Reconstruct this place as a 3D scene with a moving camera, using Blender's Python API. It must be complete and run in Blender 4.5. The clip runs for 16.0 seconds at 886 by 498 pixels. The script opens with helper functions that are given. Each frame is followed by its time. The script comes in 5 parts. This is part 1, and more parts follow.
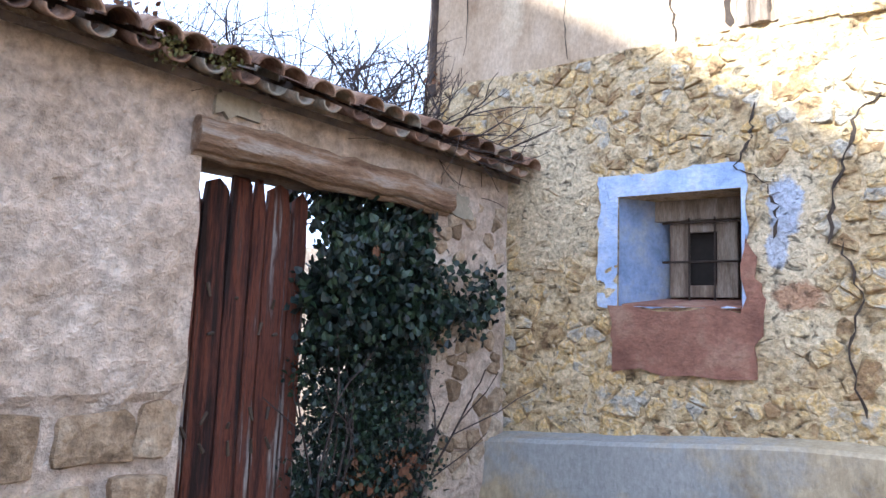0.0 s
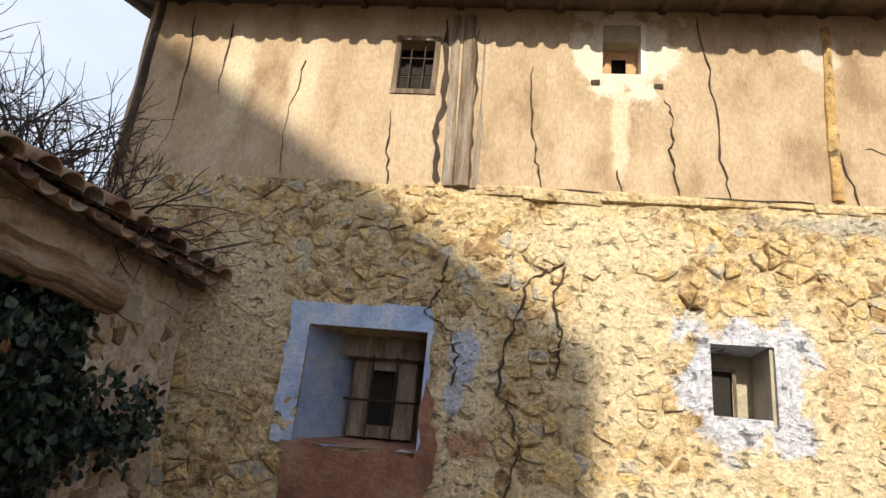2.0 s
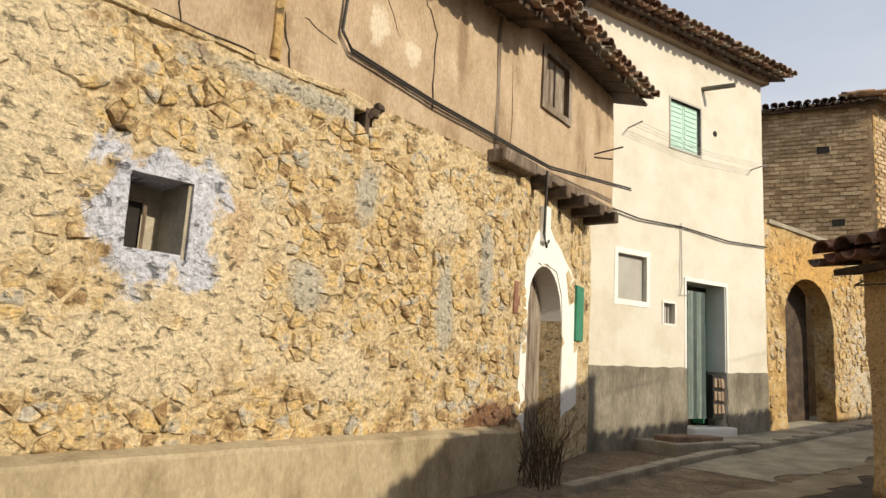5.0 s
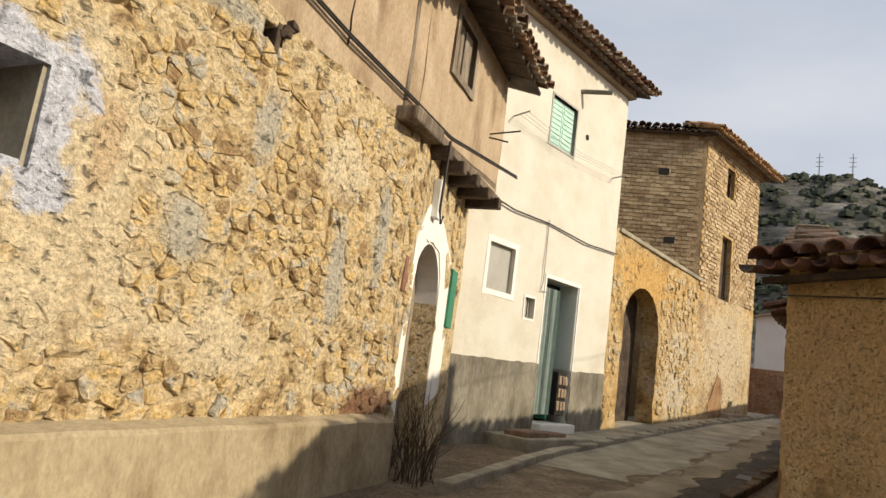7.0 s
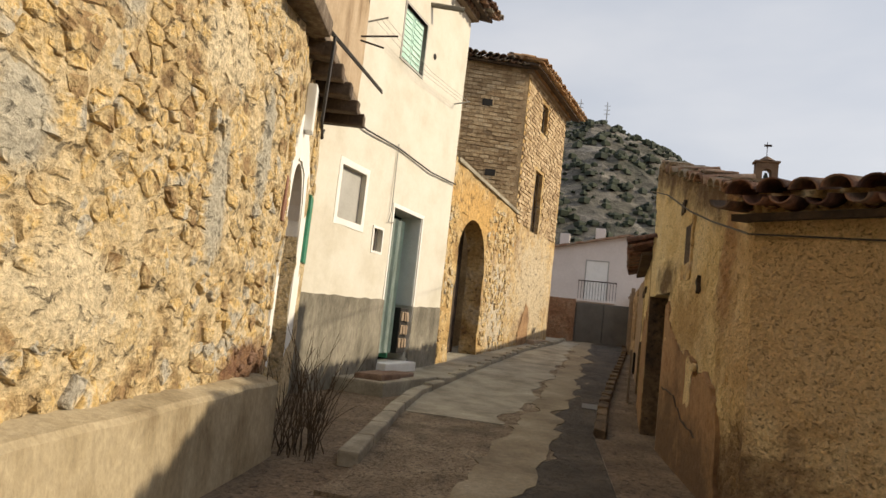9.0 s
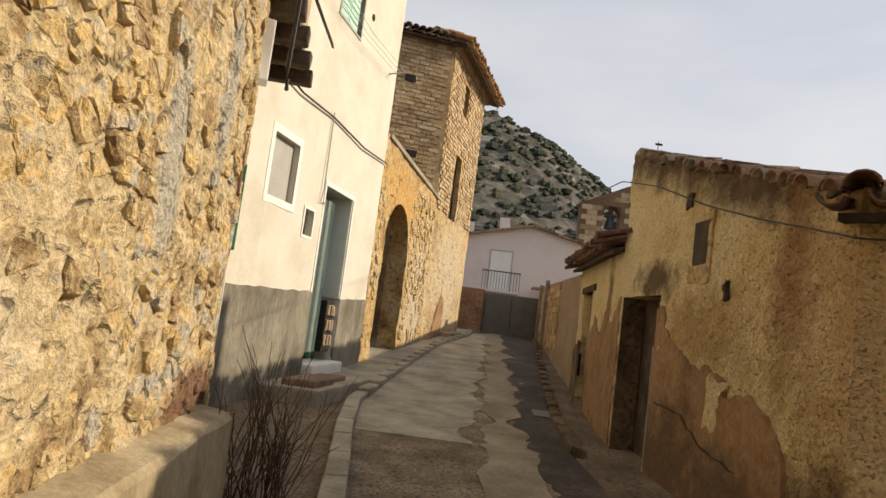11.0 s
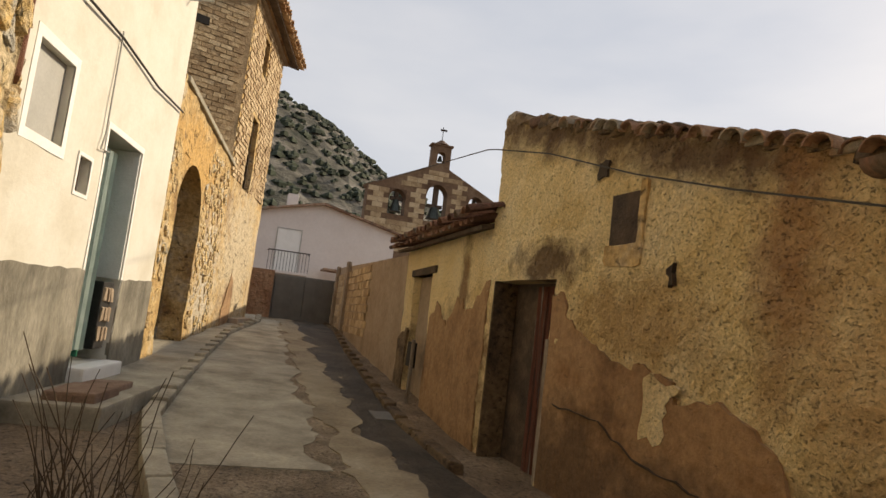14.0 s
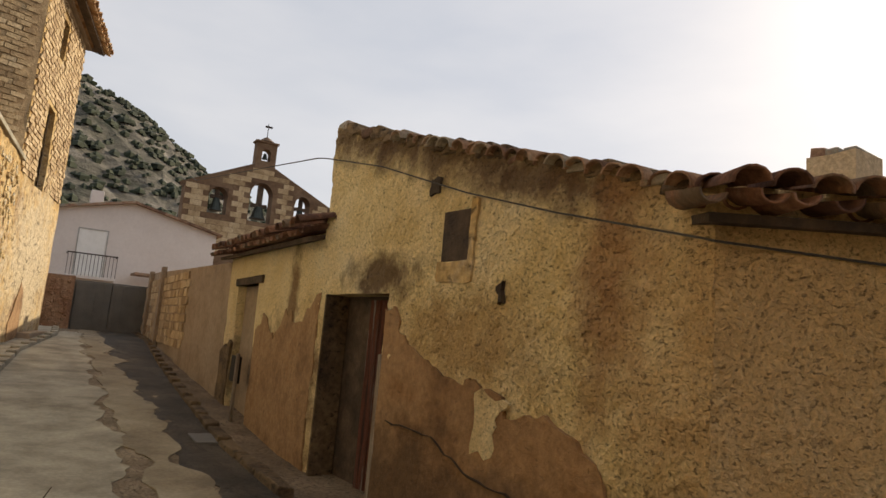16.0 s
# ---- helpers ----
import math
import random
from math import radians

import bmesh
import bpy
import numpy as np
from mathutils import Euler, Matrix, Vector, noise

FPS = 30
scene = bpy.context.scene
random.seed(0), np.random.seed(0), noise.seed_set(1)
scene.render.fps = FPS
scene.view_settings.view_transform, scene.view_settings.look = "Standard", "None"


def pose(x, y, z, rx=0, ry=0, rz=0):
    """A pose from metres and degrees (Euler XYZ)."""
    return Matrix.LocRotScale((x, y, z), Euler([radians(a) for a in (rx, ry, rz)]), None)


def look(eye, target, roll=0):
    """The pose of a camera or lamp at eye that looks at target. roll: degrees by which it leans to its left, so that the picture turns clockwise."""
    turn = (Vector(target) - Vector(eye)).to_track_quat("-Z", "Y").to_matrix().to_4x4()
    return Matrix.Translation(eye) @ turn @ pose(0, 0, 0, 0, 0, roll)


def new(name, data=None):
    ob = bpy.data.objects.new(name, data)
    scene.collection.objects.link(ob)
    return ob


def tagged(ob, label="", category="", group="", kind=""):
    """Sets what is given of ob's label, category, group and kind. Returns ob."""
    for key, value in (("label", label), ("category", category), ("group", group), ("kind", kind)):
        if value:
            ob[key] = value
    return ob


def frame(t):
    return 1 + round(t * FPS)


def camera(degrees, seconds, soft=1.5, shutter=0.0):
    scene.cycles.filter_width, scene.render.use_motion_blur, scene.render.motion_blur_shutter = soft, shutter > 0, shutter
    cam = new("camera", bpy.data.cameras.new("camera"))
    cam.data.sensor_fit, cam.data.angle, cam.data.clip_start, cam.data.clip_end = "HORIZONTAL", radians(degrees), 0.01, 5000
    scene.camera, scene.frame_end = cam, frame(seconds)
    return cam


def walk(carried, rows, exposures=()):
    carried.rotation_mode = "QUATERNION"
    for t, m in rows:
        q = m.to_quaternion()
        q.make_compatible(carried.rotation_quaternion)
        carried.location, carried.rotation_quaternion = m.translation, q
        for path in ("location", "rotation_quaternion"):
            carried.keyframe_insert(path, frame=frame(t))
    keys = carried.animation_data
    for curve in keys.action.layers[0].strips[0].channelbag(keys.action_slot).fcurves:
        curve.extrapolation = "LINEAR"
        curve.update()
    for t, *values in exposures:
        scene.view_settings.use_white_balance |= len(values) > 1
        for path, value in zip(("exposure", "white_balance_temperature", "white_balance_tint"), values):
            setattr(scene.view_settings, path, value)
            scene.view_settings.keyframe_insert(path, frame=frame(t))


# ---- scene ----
cam = camera(67.1, 16.0)
PATH = [
    (0, (0.392, 0.752, 1.319), (-0.929, 2.236, 1.545), 2.2),
    (0.5, (0.451, 0.772, 1.359), (-0.762, 2.323, 1.709), 3.8),
    (1, (0.408, 0.8, 1.341), (-0.603, 2.467, 1.79), 5.4),
    (1.5, (0.211, 0.835, 1.356), (-0.531, 2.579, 1.995), 6.0),
    (2, (-0.004, 0.903, 1.357), (-0.437, 2.744, 2.008), 5.7),
    (2.5, (-0.045, 1.058, 1.343), (-0.198, 2.926, 2.039), 5.0),
    (3, (-0.129, 1.187, 1.391), (-0.068, 3.076, 2.044), 6.2),
    (3.5, (-0.301, 1.315, 1.372), (0.109, 3.178, 1.972), 5.8),
    (4, (-0.417, 1.335, 1.422), (0.419, 3.085, 1.911), 4.9),
    (4.5, (-0.487, 1.33, 1.411), (0.641, 2.927, 1.832), 5.7),
    (4.7, (-0.508, 1.348, 1.36), (0.706, 2.891, 1.741), 4.5),
    (6.8, (-0.345, 2.401, 1.294), (1.291, 3.517, 1.571), 7.9),
    (7, (-0.333, 2.562, 1.245), (1.325, 3.63, 1.575), 7.7),
    (7.5, (-0.238, 2.892, 1.23), (1.512, 3.8, 1.564), 4.5),
    (8, (-0.028, 3.31, 1.199), (1.765, 4.147, 1.493), 6.0),
    (8.5, (0.094, 3.774, 1.198), (1.971, 4.411, 1.46), 6.2),
    (8.7, (0.157, 3.931, 1.233), (2.066, 4.48, 1.467), 6.1),
    (10.8, (1.366, 5.14, 1.333), (3.349, 5.33, 1.512), 8.0),
    (11, (1.432, 5.274, 1.345), (3.419, 5.383, 1.541), 7.3),
    (11.5, (1.639, 5.556, 1.364), (3.629, 5.467, 1.537), 4.8),
    (12, (1.961, 5.656, 1.365), (3.932, 5.419, 1.606), 5.7),
    (12.5, (2.25, 5.773, 1.353), (4.223, 5.551, 1.589), 7.2),
    (13, (2.605, 5.945, 1.31), (4.578, 5.694, 1.52), 5.9),
    (13.5, (2.892, 6.002, 1.292), (4.846, 5.667, 1.557), 5.9),
    (14, (3.128, 6.066, 1.303), (5.033, 5.499, 1.531), 6.9),
    (14.5, (3.159, 6.15, 1.389), (5.039, 5.546, 1.707), 4.6),
    (15, (3.194, 6.138, 1.449), (5.049, 5.471, 1.787), 4.9),
    (15.5, (3.204, 6.142, 1.473), (4.983, 5.29, 1.806), 5.3),
    (16, (3.223, 6.09, 1.45), (4.915, 5.06, 1.728), 5.0),
]
walk(cam, [(t, look(eye, target, roll)) for t, eye, target, roll in PATH],
     [(0, 2.05, 5000, 12), (0.5, 1.5, 5000, 12), (1.0, 0.85, 4850, 12), (1.5, 0.45, 5700, 10), (2.0, 0.45, 6300, 10), (3.5, 0.2, 6500, 10), (4.5, -0.02, 6500, 10), (7, -0.02, 6600, 10), (11, 0.0, 6900, 12), (16, 0.0, 7000, 12)])

# ---- sky and sun ----
SUN_EL, SUN_AZ = 28.0, (0.22, -0.975)
world = bpy.data.worlds.new("sky")
scene.world = world
world.use_nodes = True
wn, wl = world.node_tree.nodes, world.node_tree.links
bg = wn["Background"]
sky = wn.new("ShaderNodeTexSky")
sky.sky_type, sky.sun_disc = "NISHITA", False
sky.sun_elevation, sky.sun_rotation = radians(SUN_EL), math.atan2(SUN_AZ[0], SUN_AZ[1])
sky.dust_density, sky.ozone_density = 3.0, 1.5
tc = wn.new("ShaderNodeTexCoord")
mp = wn.new("ShaderNodeMapping")
mp.inputs["Scale"].default_value = (1.3, 1.3, 4.0)
cl = wn.new("ShaderNodeTexNoise")
cl.inputs["Scale"].default_value, cl.inputs["Detail"].default_value = 1.6, 5
cr = wn.new("ShaderNodeValToRGB")
cr.color_ramp.elements[0].position, cr.color_ramp.elements[0].color = 0.3, (6.0, 6.6, 7.6, 1)
cr.color_ramp.elements[1].position, cr.color_ramp.elements[1].color = 0.75, (8.6, 8.8, 9.2, 1)
mx = wn.new("ShaderNodeMix")
mx.data_type = "RGBA"
mx.inputs[0].default_value = 0.75
wl.new(tc.outputs["Generated"], mp.inputs["Vector"])
wl.new(mp.outputs["Vector"], cl.inputs["Vector"])
wl.new(cl.outputs["Fac"], cr.inputs["Fac"])
wl.new(sky.outputs["Color"], mx.inputs[6])
wl.new(cr.outputs["Color"], mx.inputs[7])
wl.new(mx.outputs[2], bg.inputs["Color"])
bg.inputs["Strength"].default_value = 0.105
sun = new("sun", bpy.data.lights.new("sun", "SUN"))
sun.data.energy, sun.data.angle, sun.data.color = 4.6, radians(1.2), (1.0, 0.87, 0.66)
_up = math.tan(radians(SUN_EL))
sun.matrix_world = look((SUN_AZ[0] * 30, SUN_AZ[1] * 30, 30 * _up), (0, 0, 0))


# ---- materials ----
def mat(name, cols, scale=2.0, fine=25.0, rough=0.9, bump=0.4, rnd=0.0, metal=0.0, stretch=(1, 1, 1), grain=0.35, dist=0.03, stains=(), joints=0.0, open_joints=0.45, pit=0.35):
    """stains: (x, z, half width, half height, colour, softness) of worn, damp or darker spots with a frayed outline."""
    m = bpy.data.materials.new(name)
    m.use_nodes = True
    n, l = m.node_tree.nodes, m.node_tree.links
    b = n["Principled BSDF"]
    b.inputs["Roughness"].default_value, b.inputs["Metallic"].default_value = rough, metal
    g = n.new("ShaderNodeNewGeometry")
    mp = n.new("ShaderNodeMapping")
    mp.inputs["Scale"].default_value = stretch
    l.new(g.outputs["Position"], mp.inputs["Vector"])
    a = n.new("ShaderNodeTexNoise")
    a.inputs["Scale"].default_value, a.inputs["Detail"].default_value, a.inputs["Roughness"].default_value = scale, 6, 0.62
    f = n.new("ShaderNodeTexNoise")
    f.inputs["Scale"].default_value, f.inputs["Detail"].default_value, f.inputs["Roughness"].default_value = fine, 5, 0.7
    l.new(mp.outputs[0], a.inputs["Vector"])
    l.new(mp.outputs[0], f.inputs["Vector"])
    r = n.new("ShaderNodeValToRGB")
    e = r.color_ramp.elements
    while len(e) < len(cols):
        e.new(0.5)
    for i, c in enumerate(cols):
        e[i].position = 0.32 + 0.36 * i / max(1, len(cols) - 1)
        e[i].color = (*c, 1)
    src = a.outputs["Fac"]
    if rnd:
        o = n.new("ShaderNodeObjectInfo")
        gi = n.new("ShaderNodeMath")
        gi.operation = "ADD"
        l.new(o.outputs["Random"], gi.inputs[0])
        l.new(g.outputs["Random Per Island"], gi.inputs[1])
        fr = n.new("ShaderNodeMath")
        fr.operation = "FRACT"
        l.new(gi.outputs[0], fr.inputs[0])
        k = n.new("ShaderNodeMath")
        k.operation = "MULTIPLY_ADD"
        l.new(fr.outputs[0], k.inputs[0])
        k.inputs[1].default_value = rnd
        ad = n.new("ShaderNodeMath")
        ad.operation = "SUBTRACT"
        l.new(a.outputs["Fac"], ad.inputs[0])
        ad.inputs[1].default_value = rnd / 2
        l.new(ad.outputs[0], k.inputs[2])
        src = k.outputs[0]
    l.new(src, r.inputs["Fac"])
    mr = n.new("ShaderNodeMapRange")
    mr.inputs["From Min"].default_value, mr.inputs["From Max"].default_value = 0.3, 0.7
    mr.inputs["To Min"].default_value, mr.inputs["To Max"].default_value = 1 - grain, 1 + grain * 0.6
    l.new(f.outputs["Fac"], mr.inputs["Value"])
    mu = n.new("ShaderNodeVectorMath")
    mu.operation = "SCALE"
    col = r.outputs["Color"]
    if stains:
        wv = n.new("ShaderNodeTexNoise")
        wv.inputs["Scale"].default_value, wv.inputs["Detail"].default_value, wv.inputs["Roughness"].default_value = 3.2, 7, 0.68
        l.new(g.outputs["Position"], wv.inputs["Vector"])
        fray = n.new("ShaderNodeMath")
        fray.operation = "MULTIPLY_ADD"
        l.new(wv.outputs["Fac"], fray.inputs[0])
        fray.inputs[1].default_value, fray.inputs[2].default_value = 2.6, -1.3
    for sx, sz, rx, rz, sc, soft in stains:
        sm = n.new("ShaderNodeMapping")
        sm.inputs["Scale"].default_value = (1 / rx, 0, 1 / rz)
        sm.inputs["Location"].default_value = (-sx / rx, 0, -sz / rz)
        l.new(g.outputs["Position"], sm.inputs["Vector"])
        ln = n.new("ShaderNodeVectorMath")
        ln.operation = "LENGTH"
        l.new(sm.outputs[0], ln.inputs[0])
        sd_ = n.new("ShaderNodeMath")
        sd_.operation = "ADD"
        l.new(ln.outputs["Value"], sd_.inputs[0])
        l.new(fray.outputs[0], sd_.inputs[1])
        fc = n.new("ShaderNodeMapRange")
        fc.inputs["From Min"].default_value, fc.inputs["From Max"].default_value = 1 - soft, 1 + soft
        fc.inputs["To Min"].default_value, fc.inputs["To Max"].default_value = 0.88, 0.0
        l.new(sd_.outputs[0], fc.inputs["Value"])
        mi = n.new("ShaderNodeMix")
        mi.data_type = "RGBA"
        l.new(fc.outputs[0], mi.inputs[0])
        l.new(col, mi.inputs[6])
        mi.inputs[7].default_value = (*sc, 1)
        col = mi.outputs[2]
    l.new(col, mu.inputs[0])
    l.new(mr.outputs[0], mu.inputs["Scale"])
    tint, seam = mu.outputs[0], None
    if joints:
        # ragged open pits: shade of the hollows put into the colour, with old dirt
        sq = n.new("ShaderNodeVectorMath")
        sq.operation = "MULTIPLY"
        l.new(g.outputs["Position"], sq.inputs[0])
        sq.inputs[1].default_value = (1, 1, 1.5)
        pn = n.new("ShaderNodeTexNoise")
        pn.inputs["Scale"].default_value, pn.inputs["Detail"].default_value, pn.inputs["Roughness"].default_value = joints, 6, 0.62
        pn.inputs["Distortion"].default_value = 0.6
        l.new(sq.outputs[0], pn.inputs["Vector"])
        sr = n.new("ShaderNodeMapRange")
        sr.inputs["From Min"].default_value, sr.inputs["From Max"].default_value = open_joints - 0.07, open_joints + 0.03
        sr.inputs["To Min"].default_value, sr.inputs["To Max"].default_value = pit, 1.0
        l.new(pn.outputs["Fac"], sr.inputs["Value"])
        seam = sr.outputs[0]
        dk = n.new("ShaderNodeVectorMath")
        dk.operation = "SCALE"
        l.new(tint, dk.inputs[0])
        l.new(seam, dk.inputs["Scale"])
        tint = dk.outputs[0]
    l.new(tint, b.inputs["Base Color"])
    if bump:
        s = n.new("ShaderNodeMath")
        s.operation = "MULTIPLY_ADD"
        l.new(a.outputs["Fac"], s.inputs[0])
        s.inputs[1].default_value = 1.2
        l.new(f.outputs["Fac"], s.inputs[2])
        bp = n.new("ShaderNodeBump")
        bp.inputs["Strength"].default_value, bp.inputs["Distance"].default_value = bump, dist
        high = s.outputs[0]
        if seam:
            hs = n.new("ShaderNodeMath")
            hs.operation = "ADD"
            l.new(high, hs.inputs[0])
            l.new(seam, hs.inputs[1])
            high = hs.outputs[0]
        l.new(high, bp.inputs["Height"])
        l.new(bp.outputs[0], b.inputs["Normal"])
    return m


# worn skins of the old stone wall: pale lime plaster and grey-blue cement smears
LIME = [(1.55, 2.05, 0.7, 0.85), (0.05, 3.3, 0.75, 0.3), (1.0, 1.25, 1.3, 0.3), (0.2, 2.5, 0.45, 0.75), (-0.95, 1.9, 0.26, 0.7), (-2.9, 2.6, 0.5, 0.8), (2.9, 1.2, 0.5, 0.25), (4.2, 2.9, 0.4, 0.35)]
CEMENT = [(2.5, 1.9, 0.2, 0.2), (2.2, 3.58, 0.9, 0.1), (3.1, 2.85, 0.15, 0.3), (4.3, 1.9, 0.14, 0.5), (5.0, 2.4, 0.12, 0.5)]
SMEARS = [(*q, (0.70, 0.585, 0.39), 0.25) for q in LIME] + [(*q, (0.47, 0.44, 0.36), 0.35) for q in CEMENT] + [(5.2, 0.72, 0.55, 0.2, (0.17, 0.075, 0.04), 0.3), (1.78, 2.25, 0.13, 0.35, (0.58, 0.43, 0.26), 0.1), (-0.9, 1.62, 0.16, 0.12, (0.4, 0.22, 0.12), 0.15), (-0.98, 2.28, 0.13, 0.2, (0.46, 0.52, 0.66), 0.12), (-1.02, 1.98, 0.09, 0.14, (0.50, 0.54, 0.64), 0.12), (1.14, 2.25, 0.5, 0.56, (0.58, 0.62, 0.74), 0.12)]
M_MORTAR = mat("lime_mortar", [(0.24, 0.15, 0.07), (0.46, 0.33, 0.165), (0.62, 0.48, 0.275), (0.68, 0.55, 0.345), (0.60, 0.45, 0.23), (0.52, 0.47, 0.37)], 4.0, 26, bump=0.9, grain=0.45, dist=0.04, stains=SMEARS, joints=9, open_joints=0.405)
M_STONE = mat("field_stone", [(0.34, 0.22, 0.105), (0.52, 0.38, 0.19), (0.62, 0.48, 0.27), (0.64, 0.44, 0.17), (0.66, 0.53, 0.33), (0.48, 0.44, 0.36)], 6.0, 26, bump=0.9, rnd=0.3, grain=0.5, dist=0.035, stains=[(a, b, c * 0.9, d * 0.9, e, f) for a, b, c, d, e, f in SMEARS], joints=13, open_joints=0.37)
M_RUBBLE = mat("brown_rubble", [(0.22, 0.15, 0.085), (0.40, 0.29, 0.18), (0.54, 0.43, 0.30)], 7.0, 20, bump=0.9, rnd=0.4, grain=0.45, dist=0.05)
M_RENDER = mat("rough_beige_render", [(0.34, 0.23, 0.15), (0.54, 0.42, 0.31), (0.62, 0.51, 0.40), (0.68, 0.59, 0.50)], 1.1, 50, bump=0.6, grain=0.12, dist=0.02, joints=7.0, open_joints=0.36)
M_MUD = mat("mud_plaster", [(0.29, 0.20, 0.12), (0.42, 0.315, 0.205), (0.47, 0.36, 0.245), (0.53, 0.42, 0.30)], 1.5, 26, bump=0.6, grain=0.24, dist=0.025, stretch=(1.6, 1.6, 0.8), stains=[(0.25, 5.2, 0.42, 0.5, (0.70, 0.65, 0.55), 0.12), (-3.35, 4.9, 0.14, 0.6, (0.62, 0.52, 0.37), 0.4), (-2.7, 4.8, 0.13, 0.55, (0.60, 0.50, 0.36), 0.4), (0.22, 4.4, 0.07, 0.5, (0.62, 0.53, 0.39), 0.3), (3.1, 4.6, 0.12, 0.2, (0.66, 0.58, 0.45), 0.2), (3.6, 4.5, 0.1, 0.12, (0.66, 0.58, 0.45), 0.2), (3.2, 5.1, 0.1, 0.1, (0.66, 0.58, 0.45), 0.2), (1.95, 5.2, 0.16, 0.2, (0.55, 0.50, 0.42), 0.2), (4.4, 4.9, 0.08, 0.5, (0.26, 0.18, 0.11), 0.4)])
M_RENDER = mat("rough_beige_render", [(0.42, 0.32, 0.23), (0.55, 0.44, 0.34), (0.64, 0.54, 0.44)], 2.4, 12, bump=1.0, grain=0.45, dist=0.06)
M_BLUE = mat("blue_limewash", [(0.30, 0.40, 0.62), (0.42, 0.52, 0.74), (0.60, 0.64, 0.70)], 4, 30, bump=0.5, grain=0.2)
M_WHITEBLUE = mat("pale_blue_limewash", [(0.42, 0.46, 0.58), (0.62, 0.64, 0.70), (0.66, 0.62, 0.55)], 4, 30, bump=0.6, grain=0.2)
M_RED = mat("red_render", [(0.17, 0.075, 0.05), (0.27, 0.13, 0.085), (0.36, 0.22, 0.15)], 3, 25, bump=0.7, grain=0.3)
M_CONCRETE = mat("weathered_concrete", [(0.20, 0.175, 0.13), (0.33, 0.295, 0.225), (0.45, 0.405, 0.31)], 1.6, 25, bump=0.35, grain=0.22)
M_WHITE = mat("cream_limewash", [(0.56, 0.52, 0.43), (0.63, 0.60, 0.52), (0.67, 0.64, 0.57)], 1.3, 20, bump=0.15, grain=0.05)
M_DADO = mat("grey_cement_dado", [(0.12, 0.105, 0.08), (0.22, 0.20, 0.155), (0.33, 0.30, 0.24)], 1.6, 14, bump=0.6, grain=0.3, stretch=(1.5, 1.5, 0.6))
M_PURE = mat("white_paint", [(0.74, 0.73, 0.69), (0.82, 0.81, 0.78)], 3, 30, bump=0.2, grain=0.06)
M_BRICK = mat("adobe_brick", [(0.32, 0.22, 0.12), (0.46, 0.335, 0.19), (0.55, 0.42, 0.26)], 2, 18, bump=0.7, rnd=0.45, grain=0.35)
M_OCHRE = mat("ochre_plaster", [(0.26, 0.15, 0.06), (0.45, 0.29, 0.11), (0.55, 0.39, 0.18), (0.52, 0.43, 0.30)], 1.8, 14, bump=0.9, grain=0.45, joints=6, open_joints=0.40, stains=[(18.7, 1.6, 1.2, 1.3, (0.52, 0.46, 0.36), 0.4), (22.2, 2.4, 2.0, 2.0, (0.53, 0.44, 0.30), 0.4), (16.2, 3.9, 1.8, 0.5, (0.55, 0.33, 0.10), 0.4), (21.5, 1.0, 0.6, 0.7, (0.24, 0.14, 0.07), 0.2)])
# dark brown band that follows the sloping head of the yellow wall
HEAD_BAND = [(9.9 - 0.62 * k, 3.62 - 0.18 * k, 0.55, 0.2, (0.12, 0.065, 0.03), 0.5) for k in range(7)]
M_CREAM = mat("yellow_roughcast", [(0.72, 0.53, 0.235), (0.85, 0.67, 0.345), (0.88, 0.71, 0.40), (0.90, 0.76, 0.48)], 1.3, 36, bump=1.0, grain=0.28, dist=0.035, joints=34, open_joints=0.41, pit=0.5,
              stains=HEAD_BAND + [(8.85, 2.02, 0.6, 0.2, (0.11, 0.055, 0.022), 0.35), (6.15, 1.9, 0.22, 0.75, (0.36, 0.18, 0.07), 0.6), (5.2, 1.5, 0.75, 1.3, (0.66, 0.45, 0.22), 0.5), (7.6, 1.45, 0.8, 0.35, (0.52, 0.34, 0.14), 0.5), (8.15, 0.15, 0.8, 0.42, (0.20, 0.115, 0.055), 0.35), (6.8, 0.1, 1.0, 0.35, (0.22, 0.14, 0.075), 0.35), (5.7, 0.2, 0.5, 0.5, (0.20, 0.12, 0.06), 0.4), (10.6, 0.7, 0.6, 0.8, (0.22, 0.12, 0.05), 0.4), (12.0, 0.6, 0.9, 0.8, (0.19, 0.12, 0.065), 0.4), (13.4, 0.7, 1.4, 0.5, (0.20, 0.14, 0.08), 0.4), (11.2, 1.75, 0.18, 0.7, (0.24, 0.13, 0.055), 0.4)])
M_STAIN = mat("damp_brown_plaster", [(0.07, 0.043, 0.023), (0.15, 0.10, 0.054), (0.25, 0.17, 0.09)], 2.2, 18, bump=0.9, grain=0.45, joints=14, open_joints=0.42)
M_BROWNPL = mat("brown_base_plaster", [(0.15, 0.08, 0.037), (0.28, 0.16, 0.075), (0.36, 0.22, 0.11), (0.27, 0.145, 0.062)], 1.7, 16, bump=0.6, grain=0.3, joints=11, open_joints=0.35, pit=0.5, stains=[(8.3, 0.2, 0.7, 0.5, (0.12, 0.07, 0.035), 0.4), (6.9, 0.1, 0.9, 0.4, (0.13, 0.08, 0.045), 0.4)])
M_WOOD = mat("weathered_wood", [(0.12, 0.085, 0.06), (0.24, 0.19, 0.14), (0.38, 0.33, 0.27)], 3, 30, bump=0.6, stretch=(4, 4, 0.6), grain=0.4, rnd=0.2)
